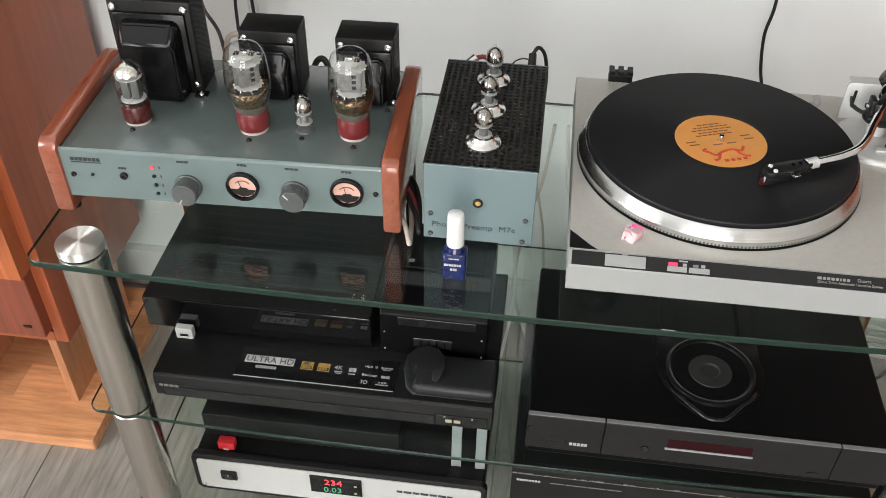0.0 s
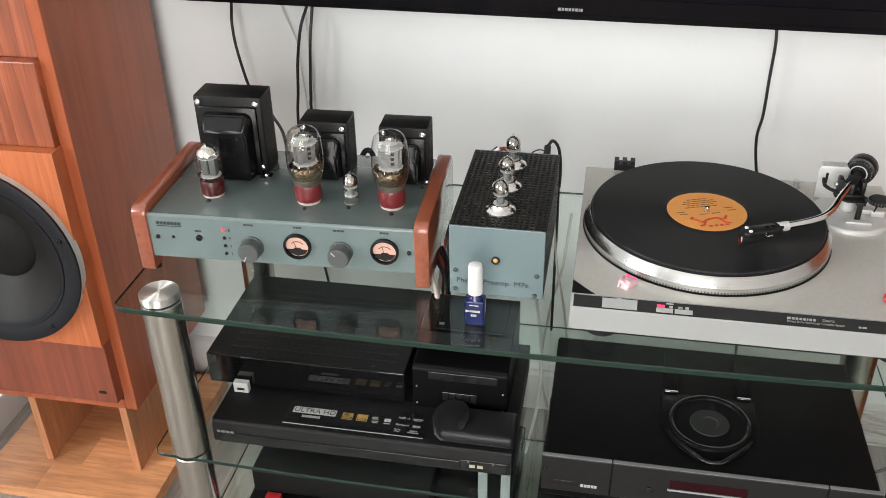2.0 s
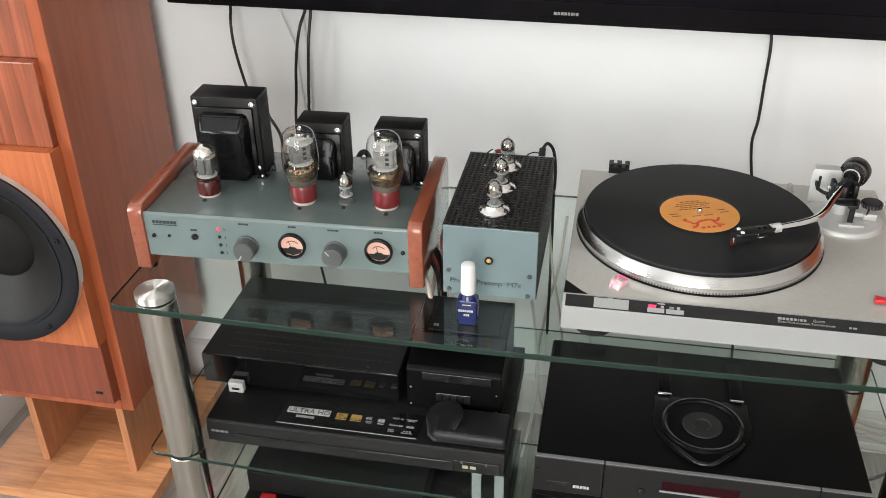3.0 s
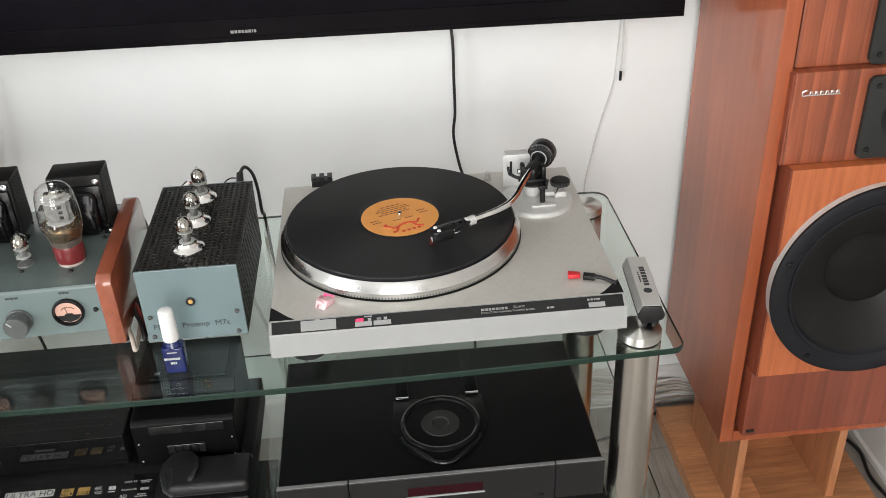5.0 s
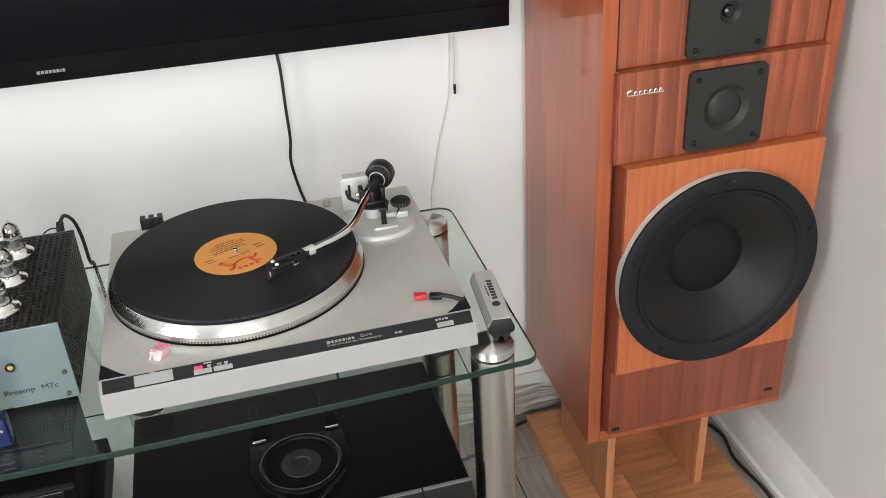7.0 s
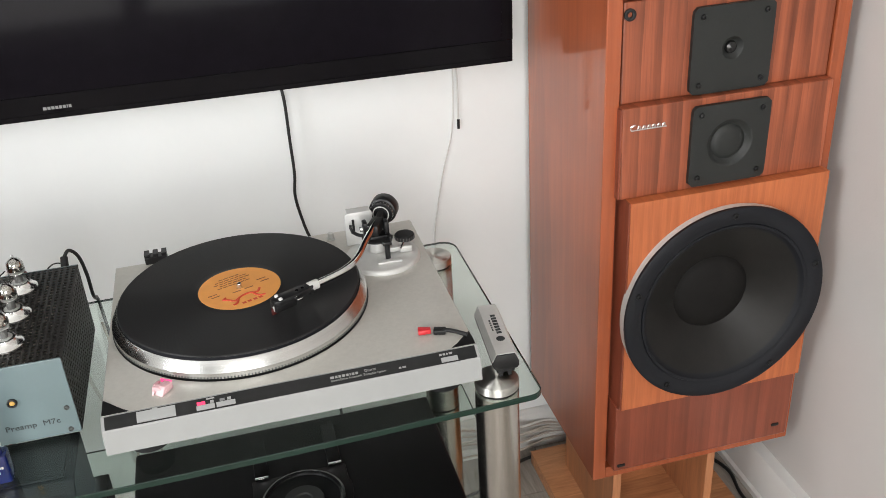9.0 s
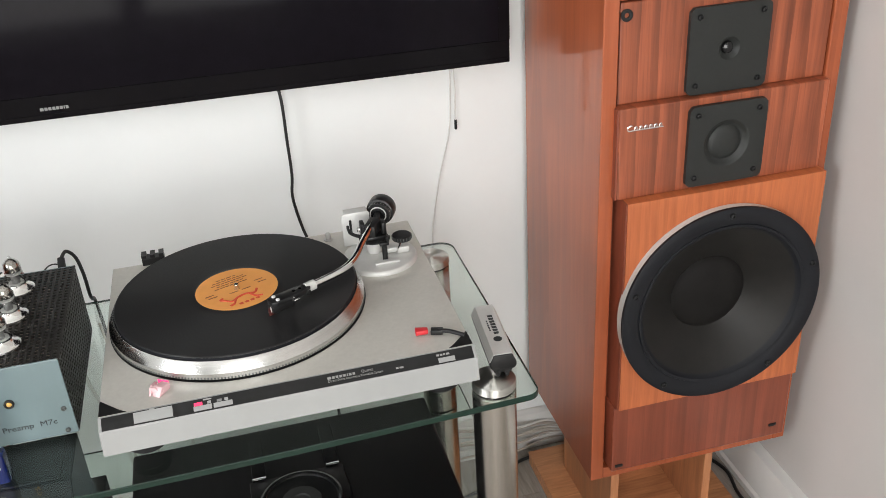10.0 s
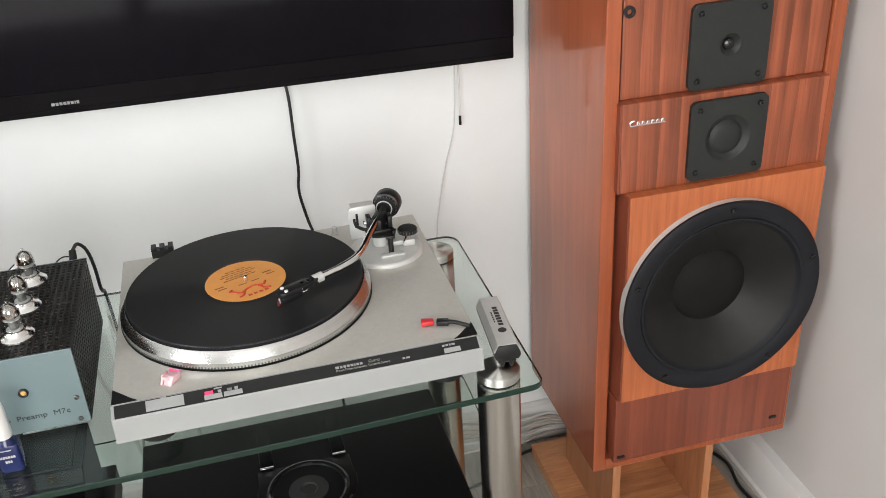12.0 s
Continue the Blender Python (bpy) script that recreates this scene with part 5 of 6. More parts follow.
part("lettering", top_words("ULTRA HD", 0.0135, -0.4045, 0.0525), BLACK_S, bd, smooth=False)
part("print_mark", bars_top(-0.389, 0.042, Z, (0.0035, 0.002, 0.0035, 0.0045, 0.0035, 0.004, 0.0035), 0.0045, 0.0006), INK_MID, bd, smooth=False)
for gx, words in ((-0.329, "4K"), (-0.3065, "")):
    part("print_mark", box(gx, gx + 0.0165, 0.0475, 0.0615, Z, Z + 0.0004), GOLD, bd, "gold print", smooth=False)
    part("print_mark", join(box(gx + 0.001, gx + 0.0155, 0.0486, 0.0534, Z + 0.0003, Z + 0.0006)), BLACK_S, bd, smooth=False)
    part("print_mark", bars_top(gx + 0.0025, 0.0495, Z + 0.0005, (0.003, 0.003, 0.003), 0.003, 0.0008), GOLD, bd, smooth=False)
part("lettering", top_words("4K", 0.0085, -0.327, 0.0548), BLACK_S, bd, smooth=False)
part("lettering", top_words("4K", 0.0095, -0.284, 0.0535), INK, bd, smooth=False)
part("print_mark", join(bars_top(-0.283, 0.0495, Z, (0.011,), 0.0012, 0.001), bars_top(-0.281, 0.0465, Z, (0.008,), 0.0012, 0.001)), INK_MID, bd, smooth=False)
part("print_mark", join(box(-0.264, -0.2595, 0.052, 0.0585, Z, Z + 0.0004), box(-0.2588, -0.2543, 0.052, 0.0585, Z, Z + 0.0004), bars_top(-0.264, 0.0475, Z, (0.0095,), 0.0012)), INK, bd, smooth=False)
part("lettering", top_words("HDR 10", 0.0052, -0.244, 0.0622), INK, bd, smooth=False)
part("lettering", top_words("Bluetooth", 0.0052, -0.2455, 0.0475), INK, bd, smooth=False)
part("lettering", top_words("3D", 0.0085, -0.246, 0.034), INK, bd, smooth=False)
part("print_mark", join(bars_top(-0.222, 0.0635, Z, (0.004, 0.005, 0.005), 0.0016, 0.0008), bars_top(-0.22, 0.0605, Z, (0.006, 0.004), 0.0014, 0.001), bars_top(-0.2195, 0.0465, Z, (0.0055, 0.0055), 0.0042, 0.0006), bars_top(-0.222, 0.0375, Z, (0.003, 0.003, 0.003), 0.0022, 0.0012), bars_top(-0.225, 0.034, Z, (0.005, 0.006, 0.004), 0.0016, 0.0008)), INK_MID, bd, smooth=False)
for fx in (-0.49, -0.1):
    for fy in (0.04, 0.24):
        part("foot", disc(0.012, fx, fy, 0.345, 0.353), BLACK_P, bd)

rcv = thing("media_box", -0.398, 0.205, 0.3955, "glossy black media box lying on the disc player", "set-top box")
part("body", box(-0.555, -0.241, 0.097, 0.312, 0.4005, 0.4545, 0.002), BLACK_T, rcv, smooth=False)
part("front_panel", box(-0.5545, -0.2415, 0.0945, 0.0975, 0.401, 0.454, 0.0008), PIANO, rcv, "mirror-like black front", smooth=False)
vents = [box(-0.52 + 0.011 * i, -0.5135 + 0.011 * i, 0.12 + 0.017 * j, 0.1225 + 0.017 * j, 0.4543, 0.4549) for i in range(24) for j in range(10)]
tagged(part("vent_grid", join(*vents), BLACK_P, rcv, "rows of short vent slots", smooth=False), kind="stuff")
part("print_mark", bars_top(-0.293, 0.104, 0.4545, (0.004,), 0.003), MAROON, rcv, smooth=False)
for fx in (-0.5, -0.26):
    for fy in (0.12, 0.255):
        part("foot", disc(0.009, fx, fy, 0.3955, 0.4007), BLACK_P, rcv)

dock = thing("drive_dock", -0.158, 0.165, 0.3955, "black desktop drive dock with a slot", "drive dock")
part("body", prism([(0.094, 0.3957), (0.25, 0.3957), (0.25, 0.494), (0.150, 0.494), (0.138, 0.478), (0.1, 0.474), (0.094, 0.468)], -0.228, -0.085, "x", 0.002), BLACK_C, dock, smooth=False)
part("slot_panel", box(-0.204, -0.1, 0.0925, 0.095, 0.452, 0.4665, 0.0008), BLACK_G, dock, smooth=False)
part("top_lid", box(-0.206, -0.098, 0.155, 0.243, 0.4938, 0.4968, 0.001), BLACK_C, dock, smooth=False)
part("label_print", box(-0.2, -0.192, 0.164, 0.17, 0.4967, 0.4971), INK_DIM, dock, smooth=False)
part("button_bar", box(-0.184, -0.13, 0.0922, 0.0945, 0.4135, 0.4305, 0.001), BLACK_G, dock, smooth=False)
for k in range(5):
    part("button", box(-0.182 + 0.0105 * k, -0.1735 + 0.0105 * k, 0.0915, 0.0925, 0.4155, 0.4285, 0.0004), BLACK_P, dock, smooth=False)
for sx in (-0.222, -0.092):
    for sz in (0.404, 0.436):
        part("corner_led", round_front([(0, 0), (0.0013, 0), (0.0012, 0.0008), (0, 0.001)], sx, 0.094, sz, 10), INK, dock, "tiny pale dot")

pouch = thing("leather_pouch", -0.124, 0.052, 0.3955, "black leather pouch with a curled flap", "pouch")
body_ = box(-0.176, -0.066, 0.0205, 0.083, 0.3957, 0.4185, 0.008, 3)
for v in body_.verts:
    u = (v.co.x + 0.121) / 0.055
    v.co.z += 0.002 * math.sin(7 * v.co.x * 10) * (1 if v.co.z > 0.41 else 0) - 0.003 * u * u * (1 if v.co.z > 0.41 else 0)
part("pouch_body", body_, LEATHER, pouch)
flap_pts = [(-0.183, 0.026), (-0.172, 0.0195), (-0.152, 0.024), (-0.139, 0.036), (-0.1345, 0.052), (-0.137, 0.069), (-0.147, 0.083), (-0.163, 0.089), (-0.178, 0.085), (-0.187, 0.07), (-0.189, 0.048)]
fl_bm = prism(flap_pts, 0.4195, 0.4235, "z", 0.0015)
for v in fl_bm.verts:
    if v.co.y < 0.04:
        v.co.z -= (0.04 - v.co.y) * 0.9
    v.co.z += 0.003 * math.sin((v.co.x + 0.16) * 60)
part("flap", fl_bm, LEATHER, pouch, "rounded leather flap")
part("stitching", sweep([(-0.172, 0.0202, 0.4025), (-0.12, 0.0198, 0.4035), (-0.072, 0.0202, 0.4025)], 0.0008, 6, 6), BLACK_P, pouch)

adp = thing("usb_adapter", -0.4985, 0.085, 0.3955, "small white card adapter on the disc player", "adapter")
part("adapter_body", box(-0.5105, -0.4865, 0.0795, 0.0905, 0.3957, 0.4145, 0.0015), SILVER_P, adp, smooth=False)
part("port", box(-0.5045, -0.4925, 0.0788, 0.0797, 0.4015, 0.4055, 0.0002), BLACK_P, adp, smooth=False)
part("port_tongue", box(-0.5025, -0.4945, 0.0785, 0.0791, 0.4028, 0.4042), CHROME, adp, smooth=False)

# ---- middle shelf: top-loading player ----
cd = thing("cd_player", 0.197, 0.12, 0.345, "black top-loading compact disc player with a round lid", "cd player")
part("body", box(-0.022, 0.416, -0.012, 0.252, 0.3535, 0.431, 0.004), BLACK_C, cd, smooth=False)
for x0, x1 in ((-0.0235, 0.0708), (0.0718, 0.3495), (0.3505, 0.4175)):
    part("front_panel", box(x0, x1, -0.017, -0.0105, 0.3705, 0.4325, 0.0012), BLACK_S, cd, "satin black front section", smooth=False)
    part("silver_edge", box(x0 + 0.0005, x1 - 0.0005, -0.0165, -0.0105, 0.4322, 0.4334, 0.0004), INK_DIM, cd, "thin silver top edge", smooth=False)
part("display_window", box(0.149, 0.251, -0.0176, -0.0165, 0.399, 0.4145, 0.0003), DIM_RED, cd, "dark red display", smooth=False)
part("display_ledge", prism([(-0.019, 0.3965), (-0.0165, 0.3965), (-0.0165, 0.3985), (-0.0185, 0.3985)], 0.147, 0.253, "x"), GREYBAR, cd, smooth=False)
part("sensor_window", box(-0.006, 0.026, -0.0175, -0.0165, 0.3835, 0.3905, 0.0004), BLACK_G, cd, smooth=False)
part("badge", bars_front(0.031, -0.0171, 0.3825, (0.004, 0.0035, 0.004, 0.0035, 0.003), 0.0048, 0.001), INK, cd, smooth=False)
part("button", round_front([(0, 0), (0.005, 0), (0.005, 0.002), (0.004, 0.003), (0, 0.003)], 0.1235, -0.017, 0.3925, 20), BLACK_G, cd)
part("button", round_front([(0, 0), (0.003, 0), (0.003, 0.001), (0, 0.001)], -0.0185, -0.017, 0.409, 14), BLACK_G, cd)
part("button", box(0.322, 0.335, -0.0182, -0.0165, 0.378, 0.3815, 0.0004), BLACK_G, cd)
LX, LY = 0.2035, 0.083
MR = Matrix.Translation((LX, LY, 0.431))
half = [(0.008, -0.080), (0.021, -0.0725), (0.044, -0.053), (0.06, -0.028), (0.0675, -0.006), (0.069, 0.014), (0.0655, 0.03), (0.0655, 0.058)]
shield = [(LX + a, LY + b) for a, b in half] + [(LX - a, LY + b) for a, b in half[::-1]]
lid = part("lid", prism(shield, 0.4308, 0.4345, "z", 0.0016), LID, cd, "shield-shaped black lid")
part("lid_ring", lathe([(0.0495, 0.003), (0.0505, 0.0072), (0.0535, 0.0082), (0.0565, 0.0072), (0.0578, 0.003)], 72, MR), BLACK_G, lid, "glossy black lid ring")
part("lid_dish", lathe([(0.0508, 0.0066), (0.049, 0.0042), (0.0285, 0.0038), (0, 0.0038)], 56, MR), LID, lid)
part("lid_hub", lathe([(0.0275, 0.0039), (0.0268, 0.0056), (0.0125, 0.006), (0.0105, 0.0042), (0, 0.004)], 48, MR), CHAR, lid, "dark grey hub")
lip = [(LX + 0.0615 * math.cos(radians(a)), LY + 0.0615 * math.sin(radians(a)) * 1.0, 0.4325) for a in range(200, 236, 9)]
lip += [(LX - 0.018, LY - 0.0705, 0.434), (LX - 0.008, LY - 0.078, 0.4345), (LX + 0.008, LY - 0.078, 0.4345), (LX + 0.018, LY - 0.0705, 0.434)]
lip += [(LX + 0.0615 * math.cos(radians(a)), LY + 0.0615 * math.sin(radians(a)), 0.4325) for a in range(306, 342, 9)]
part("lid_lip", sweep(lip, 0.0032, 12, 5), BLACK_G, lid, "shaped finger lip")
for s in (-1, 1):
    x = LX + 0.0515 * s
    part("lid_arm", prism([(x - 0.0095, 0.142), (x + 0.0095, 0.142), (x + 0.0095, 0.225), (x - 0.0095, 0.225)], 0.431, 0.4375, "z", 0.0015), BLACK_C, cd, "raised lid arm")
    part("arm_tip", box(x - 0.0095, x + 0.0095, 0.139, 0.1432, 0.4362, 0.4386, 0.0006), CHROME, cd)
for fx in (0.02, 0.375):
    for fy in (0.02, 0.22):
        part("foot", disc(0.014, fx, fy, 0.345, 0.3538), BLACK_P, cd)

# ---- bottom shelf ----
pw = thing("power_conditioner", -0.295, 0.17, 0.072, "power conditioner with a silver front and lit digits", "power conditioner")
part("body", box(-0.517, -0.075, 0.062, 0.33, 0.084, 0.163, 0.003), BLACK_T, pw, smooth=False)
part("front_frame", prism(rounded(-0.523, -0.069, 0.081, 0.169, (0.012,) * 4, 5), 0.052, 0.064, "y", 0.0025), BLACK_P, pw, "rounded black frame")
part("front_plate", prism(rounded(-0.514, -0.078, 0.0905, 0.1595, (0.006,) * 4, 4), 0.0505, 0.0525, "y"), SILVER_P, pw, "brushed silver front plate", smooth=False)
sw = part("rocker_switch", box(-0.478, -0.453, 0.0465, 0.051, 0.119, 0.138, 0.001), BLACK_P, pw, "black rocker switch")
part("rocker", box(-0.473, -0.458, 0.0445, 0.047, 0.1215, 0.136, 0.0012), BLACK_G, sw)
part("switch_mark", box(-0.466, -0.465, 0.0441, 0.0446, 0.131, 0.1345), INK, sw, smooth=False)
part("display_bezel", box(-0.338, -0.258, 0.0485, 0.051, 0.112, 0.153, 0.0008), BLACK_G, pw, "black display window")
part("red_digits", lettering("234", 0.019, Matrix.Translation((-0.316, 0.0482, 0.1345)) @ Matrix.Rotation(radians(90), 4, "X")), LED_RED, pw, "lit red digits", smooth=False)
part("green_digits", lettering("0.03", 0.017, Matrix.Translation((-0.318, 0.0482, 0.1165)) @ Matrix.Rotation(radians(90), 4, "X")), LED_GREEN, pw, "lit green digits", smooth=False)
part("unit_mark", join(box(-0.27, -0.266, 0.0479, 0.0486, 0.136, 0.1395), box(-0.27, -0.266, 0.0479, 0.0486, 0.118, 0.1215)), LED_PALE, pw, smooth=False)
part("printed_marks", bars_front(-0.205, 0.0504, 0.134, (0.009, 0.012, 0.01, 0.012, 0.011, 0.012, 0.008), 0.0045, 0.0018), INK_DARK, pw, smooth=False)
for sx in (-0.508, -0.085):
    part("screw", screw_front(sx, 0.0505, 0.0965, 0.0028), CHROME, pw)
for fx in (-0.49, -0.1):
    for fy in (0.09, 0.3):
        part("foot", disc(0.012, fx, fy, 0.072, 0.0845), BLACK_P, pw)
ub = thing("network_box", -0.356, 0.19, 0.163, "flat black box standing on the power conditioner", "electronics box")
part("body", box(-0.507, -0.205, 0.086, 0.29, 0.1775, 0.222, 0.002), BLACK_T, ub, smooth=False)
part("leg", box(-0.489, -0.482, 0.095, 0.102, 0.163, 0.178), BLACK_P, ub)
part("leg", box(-0.235, -0.228, 0.095, 0.102, 0.163, 0.178), BLACK_P, ub)
part("leg", box(-0.489, -0.482, 0.27, 0.277, 0.163, 0.178), BLACK_P, ub)
part("leg", box(-0.235, -0.228, 0.27, 0.277, 0.163, 0.178), BLACK_P, ub)
rp = thing("red_plug", -0.47, 0.078, 0.163, "bright red plastic plug on the power conditioner", "plug")
part("plug_body", box(-0.4835, -0.4575, 0.0685, 0.084, 0.1645, 0.1805, 0.002), RED_P, rp)
part("plug_tip", box(-0.4745, -0.4665, 0.0675, 0.0688, 0.1652, 0.1685), WHITE_P, rp, smooth=False)
gs = thing("support_strips", -0.098, 0.09, 0.169, "two pale grey upright strips beside the black boxes", "support")
for x in (-0.12, -0.084):
    part("strip", box(x - 0.0075, x + 0.0075, 0.088, 0.091, 0.163, 0.3386, 0.0008), GREYBAR, gs, smooth=False)
td = thing("cassette_deck", 0.21, 0.16, 0.072, "wide black hi-fi unit with a silver edge line", "hi-fi unit")
part("body", box(-0.034, 0.462, 0.056, 0.34, 0.084, 0.231, 0.003), BLACK_T, td, smooth=False)
part("front_panel", box(-0.036, 0.464, 0.048, 0.058, 0.082, 0.2335, 0.0018), BLACK_S, td, smooth=False)
part("silver_edge", box(-0.035, 0.463, 0.0468, 0.0485, 0.2205, 0.2222), ALU, td, smooth=False)
part("badge", bars_front(-0.028, 0.0476, 0.204, (0.004, 0.0035, 0.0035, 0.0035, 0.0035, 0.003, 0.0035, 0.0035), 0.004, 0.0008), INK, td, smooth=False)
part("printed_line", bars_front(0.02, 0.0476, 0.2045, (0.02, 0.03, 0.025, 0.02), 0.0018, 0.002), INK_DIM, td, smooth=False)
for fx in (0.0, 0.43):
    for fy in (0.08, 0.31):
        part("foot", disc(0.014, fx, fy, 0.072, 0.0845), BLACK_P, td)

# ---- television on the wall ----
tv = thing("television", -0.039, 0.53, 0.873, "large wall-mounted television with a glossy black frame", "television")
VX0, VX1, VZ0, VZ1, VY = -0.727, 0.6485, 0.8645, 1.665, 0.500
part("rear_housing", box(VX0 + 0.02, VX1 - 0.02, VY + 0.018, VY + 0.052, VZ0 + 0.02, VZ1 - 0.02, 0.006), BLACK_P, tv)
part("frame", join(box(VX0, VX1, VY, VY + 0.02, VZ0, VZ0 + 0.0365, 0.002), box(VX0, VX1, VY, VY + 0.02, VZ1 - 0.02, VZ1, 0.002), box(VX0, VX0 + 0.018, VY + 0.0004, VY + 0.0196, VZ0 + 0.0365, VZ1 - 0.02), box(VX1 - 0.018, VX1, VY + 0.0004, VY + 0.0196, VZ0 + 0.0365, VZ1 - 0.02)), BEZEL, tv, "glossy black frame", smooth=False)
part("lower_trim", box(VX0 + 0.002, VX1 - 0.002, VY - 0.0015, VY + 0.003, VZ0 + 0.002, VZ0 + 0.009, 0.0006), BEZEL, tv, smooth=False)
part("screen", box(VX0 + 0.017, VX1 - 0.017, VY + 0.003, VY + 0.015, VZ0 + 0.0355, VZ1 - 0.019), SCREEN, tv, "dark glossy screen", smooth=False)
part("badge", bars_front(-0.0655, VY - 0.0002, 0.879, (0.0047, 0.0041, 0.0041, 0.0041, 0.0037, 0.0041, 0.0015, 0.0037), 0.0045, 0.0013), INK_MID, tv, smooth=False)
part("standby_led", round_front([(0, 0), (0.0018, 0), (0.0015, 0.001), (0, 0.0012)], -0.648, VY - 0.0002, 0.8737, 10), LED_RED, tv, "lit red standby led")
part("sensor", box(-0.692, -0.66, VY - 0.001, VY + 0.001, 0.865, 0.8725, 0.0005), BLACK_G, tv)
part("wall_bracket", join(box(-0.25, 0.2, VY + 0.05, Y1, 1.15, 1.4), box(-0.3, 0.25, VY + 0.05, VY + 0.065, 1.05, 1.5)), BLACK_P, tv, smooth=False)

tv.location.z = 0.8815
tv.rotation_euler = (0, radians(0.45), 0)

# ---- loudspeakers ----


def woofer(parent, x, y, z, R):
    rim = part("woofer", round_front([(R - 0.012, -0.004), (R, -0.004), (R, 0.011), (R - 0.002, 0.0135), (R - 0.010, 0.0135), (R - 0.010, 0.004)], x, y, z, 96), SILVER_P, parent, "large woofer with an aluminium basket rim")
    part("gasket", round_front([(R * 0.82, 0.008), (R - 0.0085, 0.0138), (R - 0.002, 0.0118), (R + 0.0008, 0.0118), (R + 0.0006, 0.0162), (R - 0.003, 0.0178), (R - 0.012, 0.0178), (R * 0.855, 0.0165), (R * 0.825, 0.0125)], x, y, z, 96), RUBBER, rim, "black foam gasket")
    roll = [(R * 0.845, 0.0135), (R * 0.835, 0.0165), (R * 0.81, 0.0155), (R * 0.79, 0.010), (R * 0.775, 0.0085)]
    part("surround", round_front(roll, x, y, z, 96), RUBBER, rim, "black ribbed surround")
    part("cone", round_front([(R * 0.78, 0.0085), (R * 0.7, 0.001), (R * 0.55, -0.014), (R * 0.42, -0.027), (R * 0.36, -0.0335)], x, y, z, 96), CONE, rim, "dark paper cone")
    part("dust_cap", round_front([(R * 0.385, -0.032), (R * 0.375, -0.030), (R * 0.33, -0.0255), (R * 0.24, -0.021), (R * 0.12, -0.0185), (0, -0.0178)], x, y, z, 64), DUST_CAP, rim, "domed dust cap")
    for k in range(5):
        a = radians(90 + 72 * k)
        part("screw", screw_front(x + (R - 0.011) * math.cos(a), y - 0.0172, z + (R - 0.011) * math.sin(a), 0.0048), BLACK_P, rim)


def driver_plate(parent, name, x0, z0, s, y, hole, label):
    p = part(name, holed(rounded(x0, x0 + s, z0, z0 + s, (0.009,) * 4, 5), x0 + s / 2, z0 + s / 2, hole, y - 0.007, y + 0.002, 72), CHAR, parent, label, smooth=False)
    for sx in (x0 + 0.0135, x0 + s - 0.0135):
        for sz in (z0 + 0.0135, z0 + s - 0.0135):
            part("screw", screw_front(sx, y - 0.0068, sz, 0.0042), BLACK_P, p)
    return p


spk = thing("loudspeaker", 0.8835, 0.4, 0.192, "tall red-brown wooden three-way loudspeaker on an oak stand", "loudspeaker", "pair of loudspeakers")
CX0, CX1, CF, CB, CZ0, CZ1 = 0.694, 1.067, 0.24, 0.558, 0.192, 1.036
RW = 0.0225
for sx in (CX0, CX1 - RW):
    part("side_panel", box(sx, sx + RW, CF, CB, CZ0, CZ1, 0.0018), VENEER, spk, "red-brown veneered side panel", smooth=False)
part("bottom_panel", box(CX0 + RW, CX1 - RW, CF, CB, CZ0, CZ0 + RW, 0.0018), VENEER, spk, smooth=False)
part("top_panel", box(CX0 + RW, CX1 - RW, CF, CB, CZ1 - RW, CZ1, 0.0018), VENEER, spk, smooth=False)
part("back_panel", box(CX0 + RW, CX1 - RW, CB - 0.02, CB - 0.002, CZ0 + RW, CZ1 - RW), VENEER, spk, smooth=False)
part("baffle_board", box(CX0 + RW, CX1 - RW, CF + 0.016, CF + 0.034, CZ0 + RW, CZ1 - RW), VENEER_B, spk, smooth=False)
BX0, BX1 = 0.7205, 1.0465


def tier(name, x0, x1, z0, z1, y, material, label):
    return part(name, box(x0, x1, y, CF + 0.0175, z0, z1, 0.0022), material, spk, label, smooth=False)


tier("lower_panel", BX0, BX1, 0.2245, 0.3585, 0.2165, VENEER_L, "red-brown lower panel")
part("woofer_panel", holed([(BX0 + 0.006, 0.3585), (1.048, 0.3585), (1.048, 0.7295), (BX0 + 0.006, 0.7295)], 0.8855, 0.5345, 0.157, 0.2095, CF + 0.0175, 120), ORANGE, spk, "orange-brown woofer panel", smooth=False)
# dark strips on the left edges; the middle panel's one paints in a shadow gap
part("panel_edge", box(BX0 + 0.0035, BX0 + 0.0059, 0.211, CF + 0.0175, 0.3587, 0.7293), VENEER_L, spk, "dark veneer panel edge with a shadow line put into its colour", smooth=False)
part("panel_edge", box(BX0 - 0.0072, BX0 - 0.0046, 0.2285, CF + 0.0175, 0.7299, 0.8662), VENEER_L, spk, "dark veneer panel edge with a shadow line put into its colour", smooth=False)
tier("middle_panel", BX0 - 0.0045, BX1 - 0.002, 0.7297, 0.868, 0.2265, VENEER_B, "striped veneer middle panel")
tier("upper_panel", BX0 - 0.0015, BX1 - 0.004, 0.8682, 1.0105, 0.2435, VENEER_B, "striped veneer upper panel")
woofer(spk, 0.8855, 0.2095, 0.5345, 0.1675)
mid = driver_plate(spk, "midrange", 0.8195, 0.7355, 0.1225, 0.2265, 0.0355, "square charcoal midrange plate")
part("dome_recess", round_front([(0.0368, 0.0072), (0.0352, 0.0068), (0.0325, 0.0045), (0.0285, 0.0012), (0.026, 0.0005), (0, 0.0005)], 0.88075, 0.2265, 0.79675, 56), CHAR, mid)
part("dome", round_front([(0.0262, 0.0008), (0.0245, 0.0022), (0.019, 0.0042), (0.01, 0.0054), (0, 0.0058)], 0.88075, 0.2265, 0.79675, 48), CHAR, mid, "soft black dome")
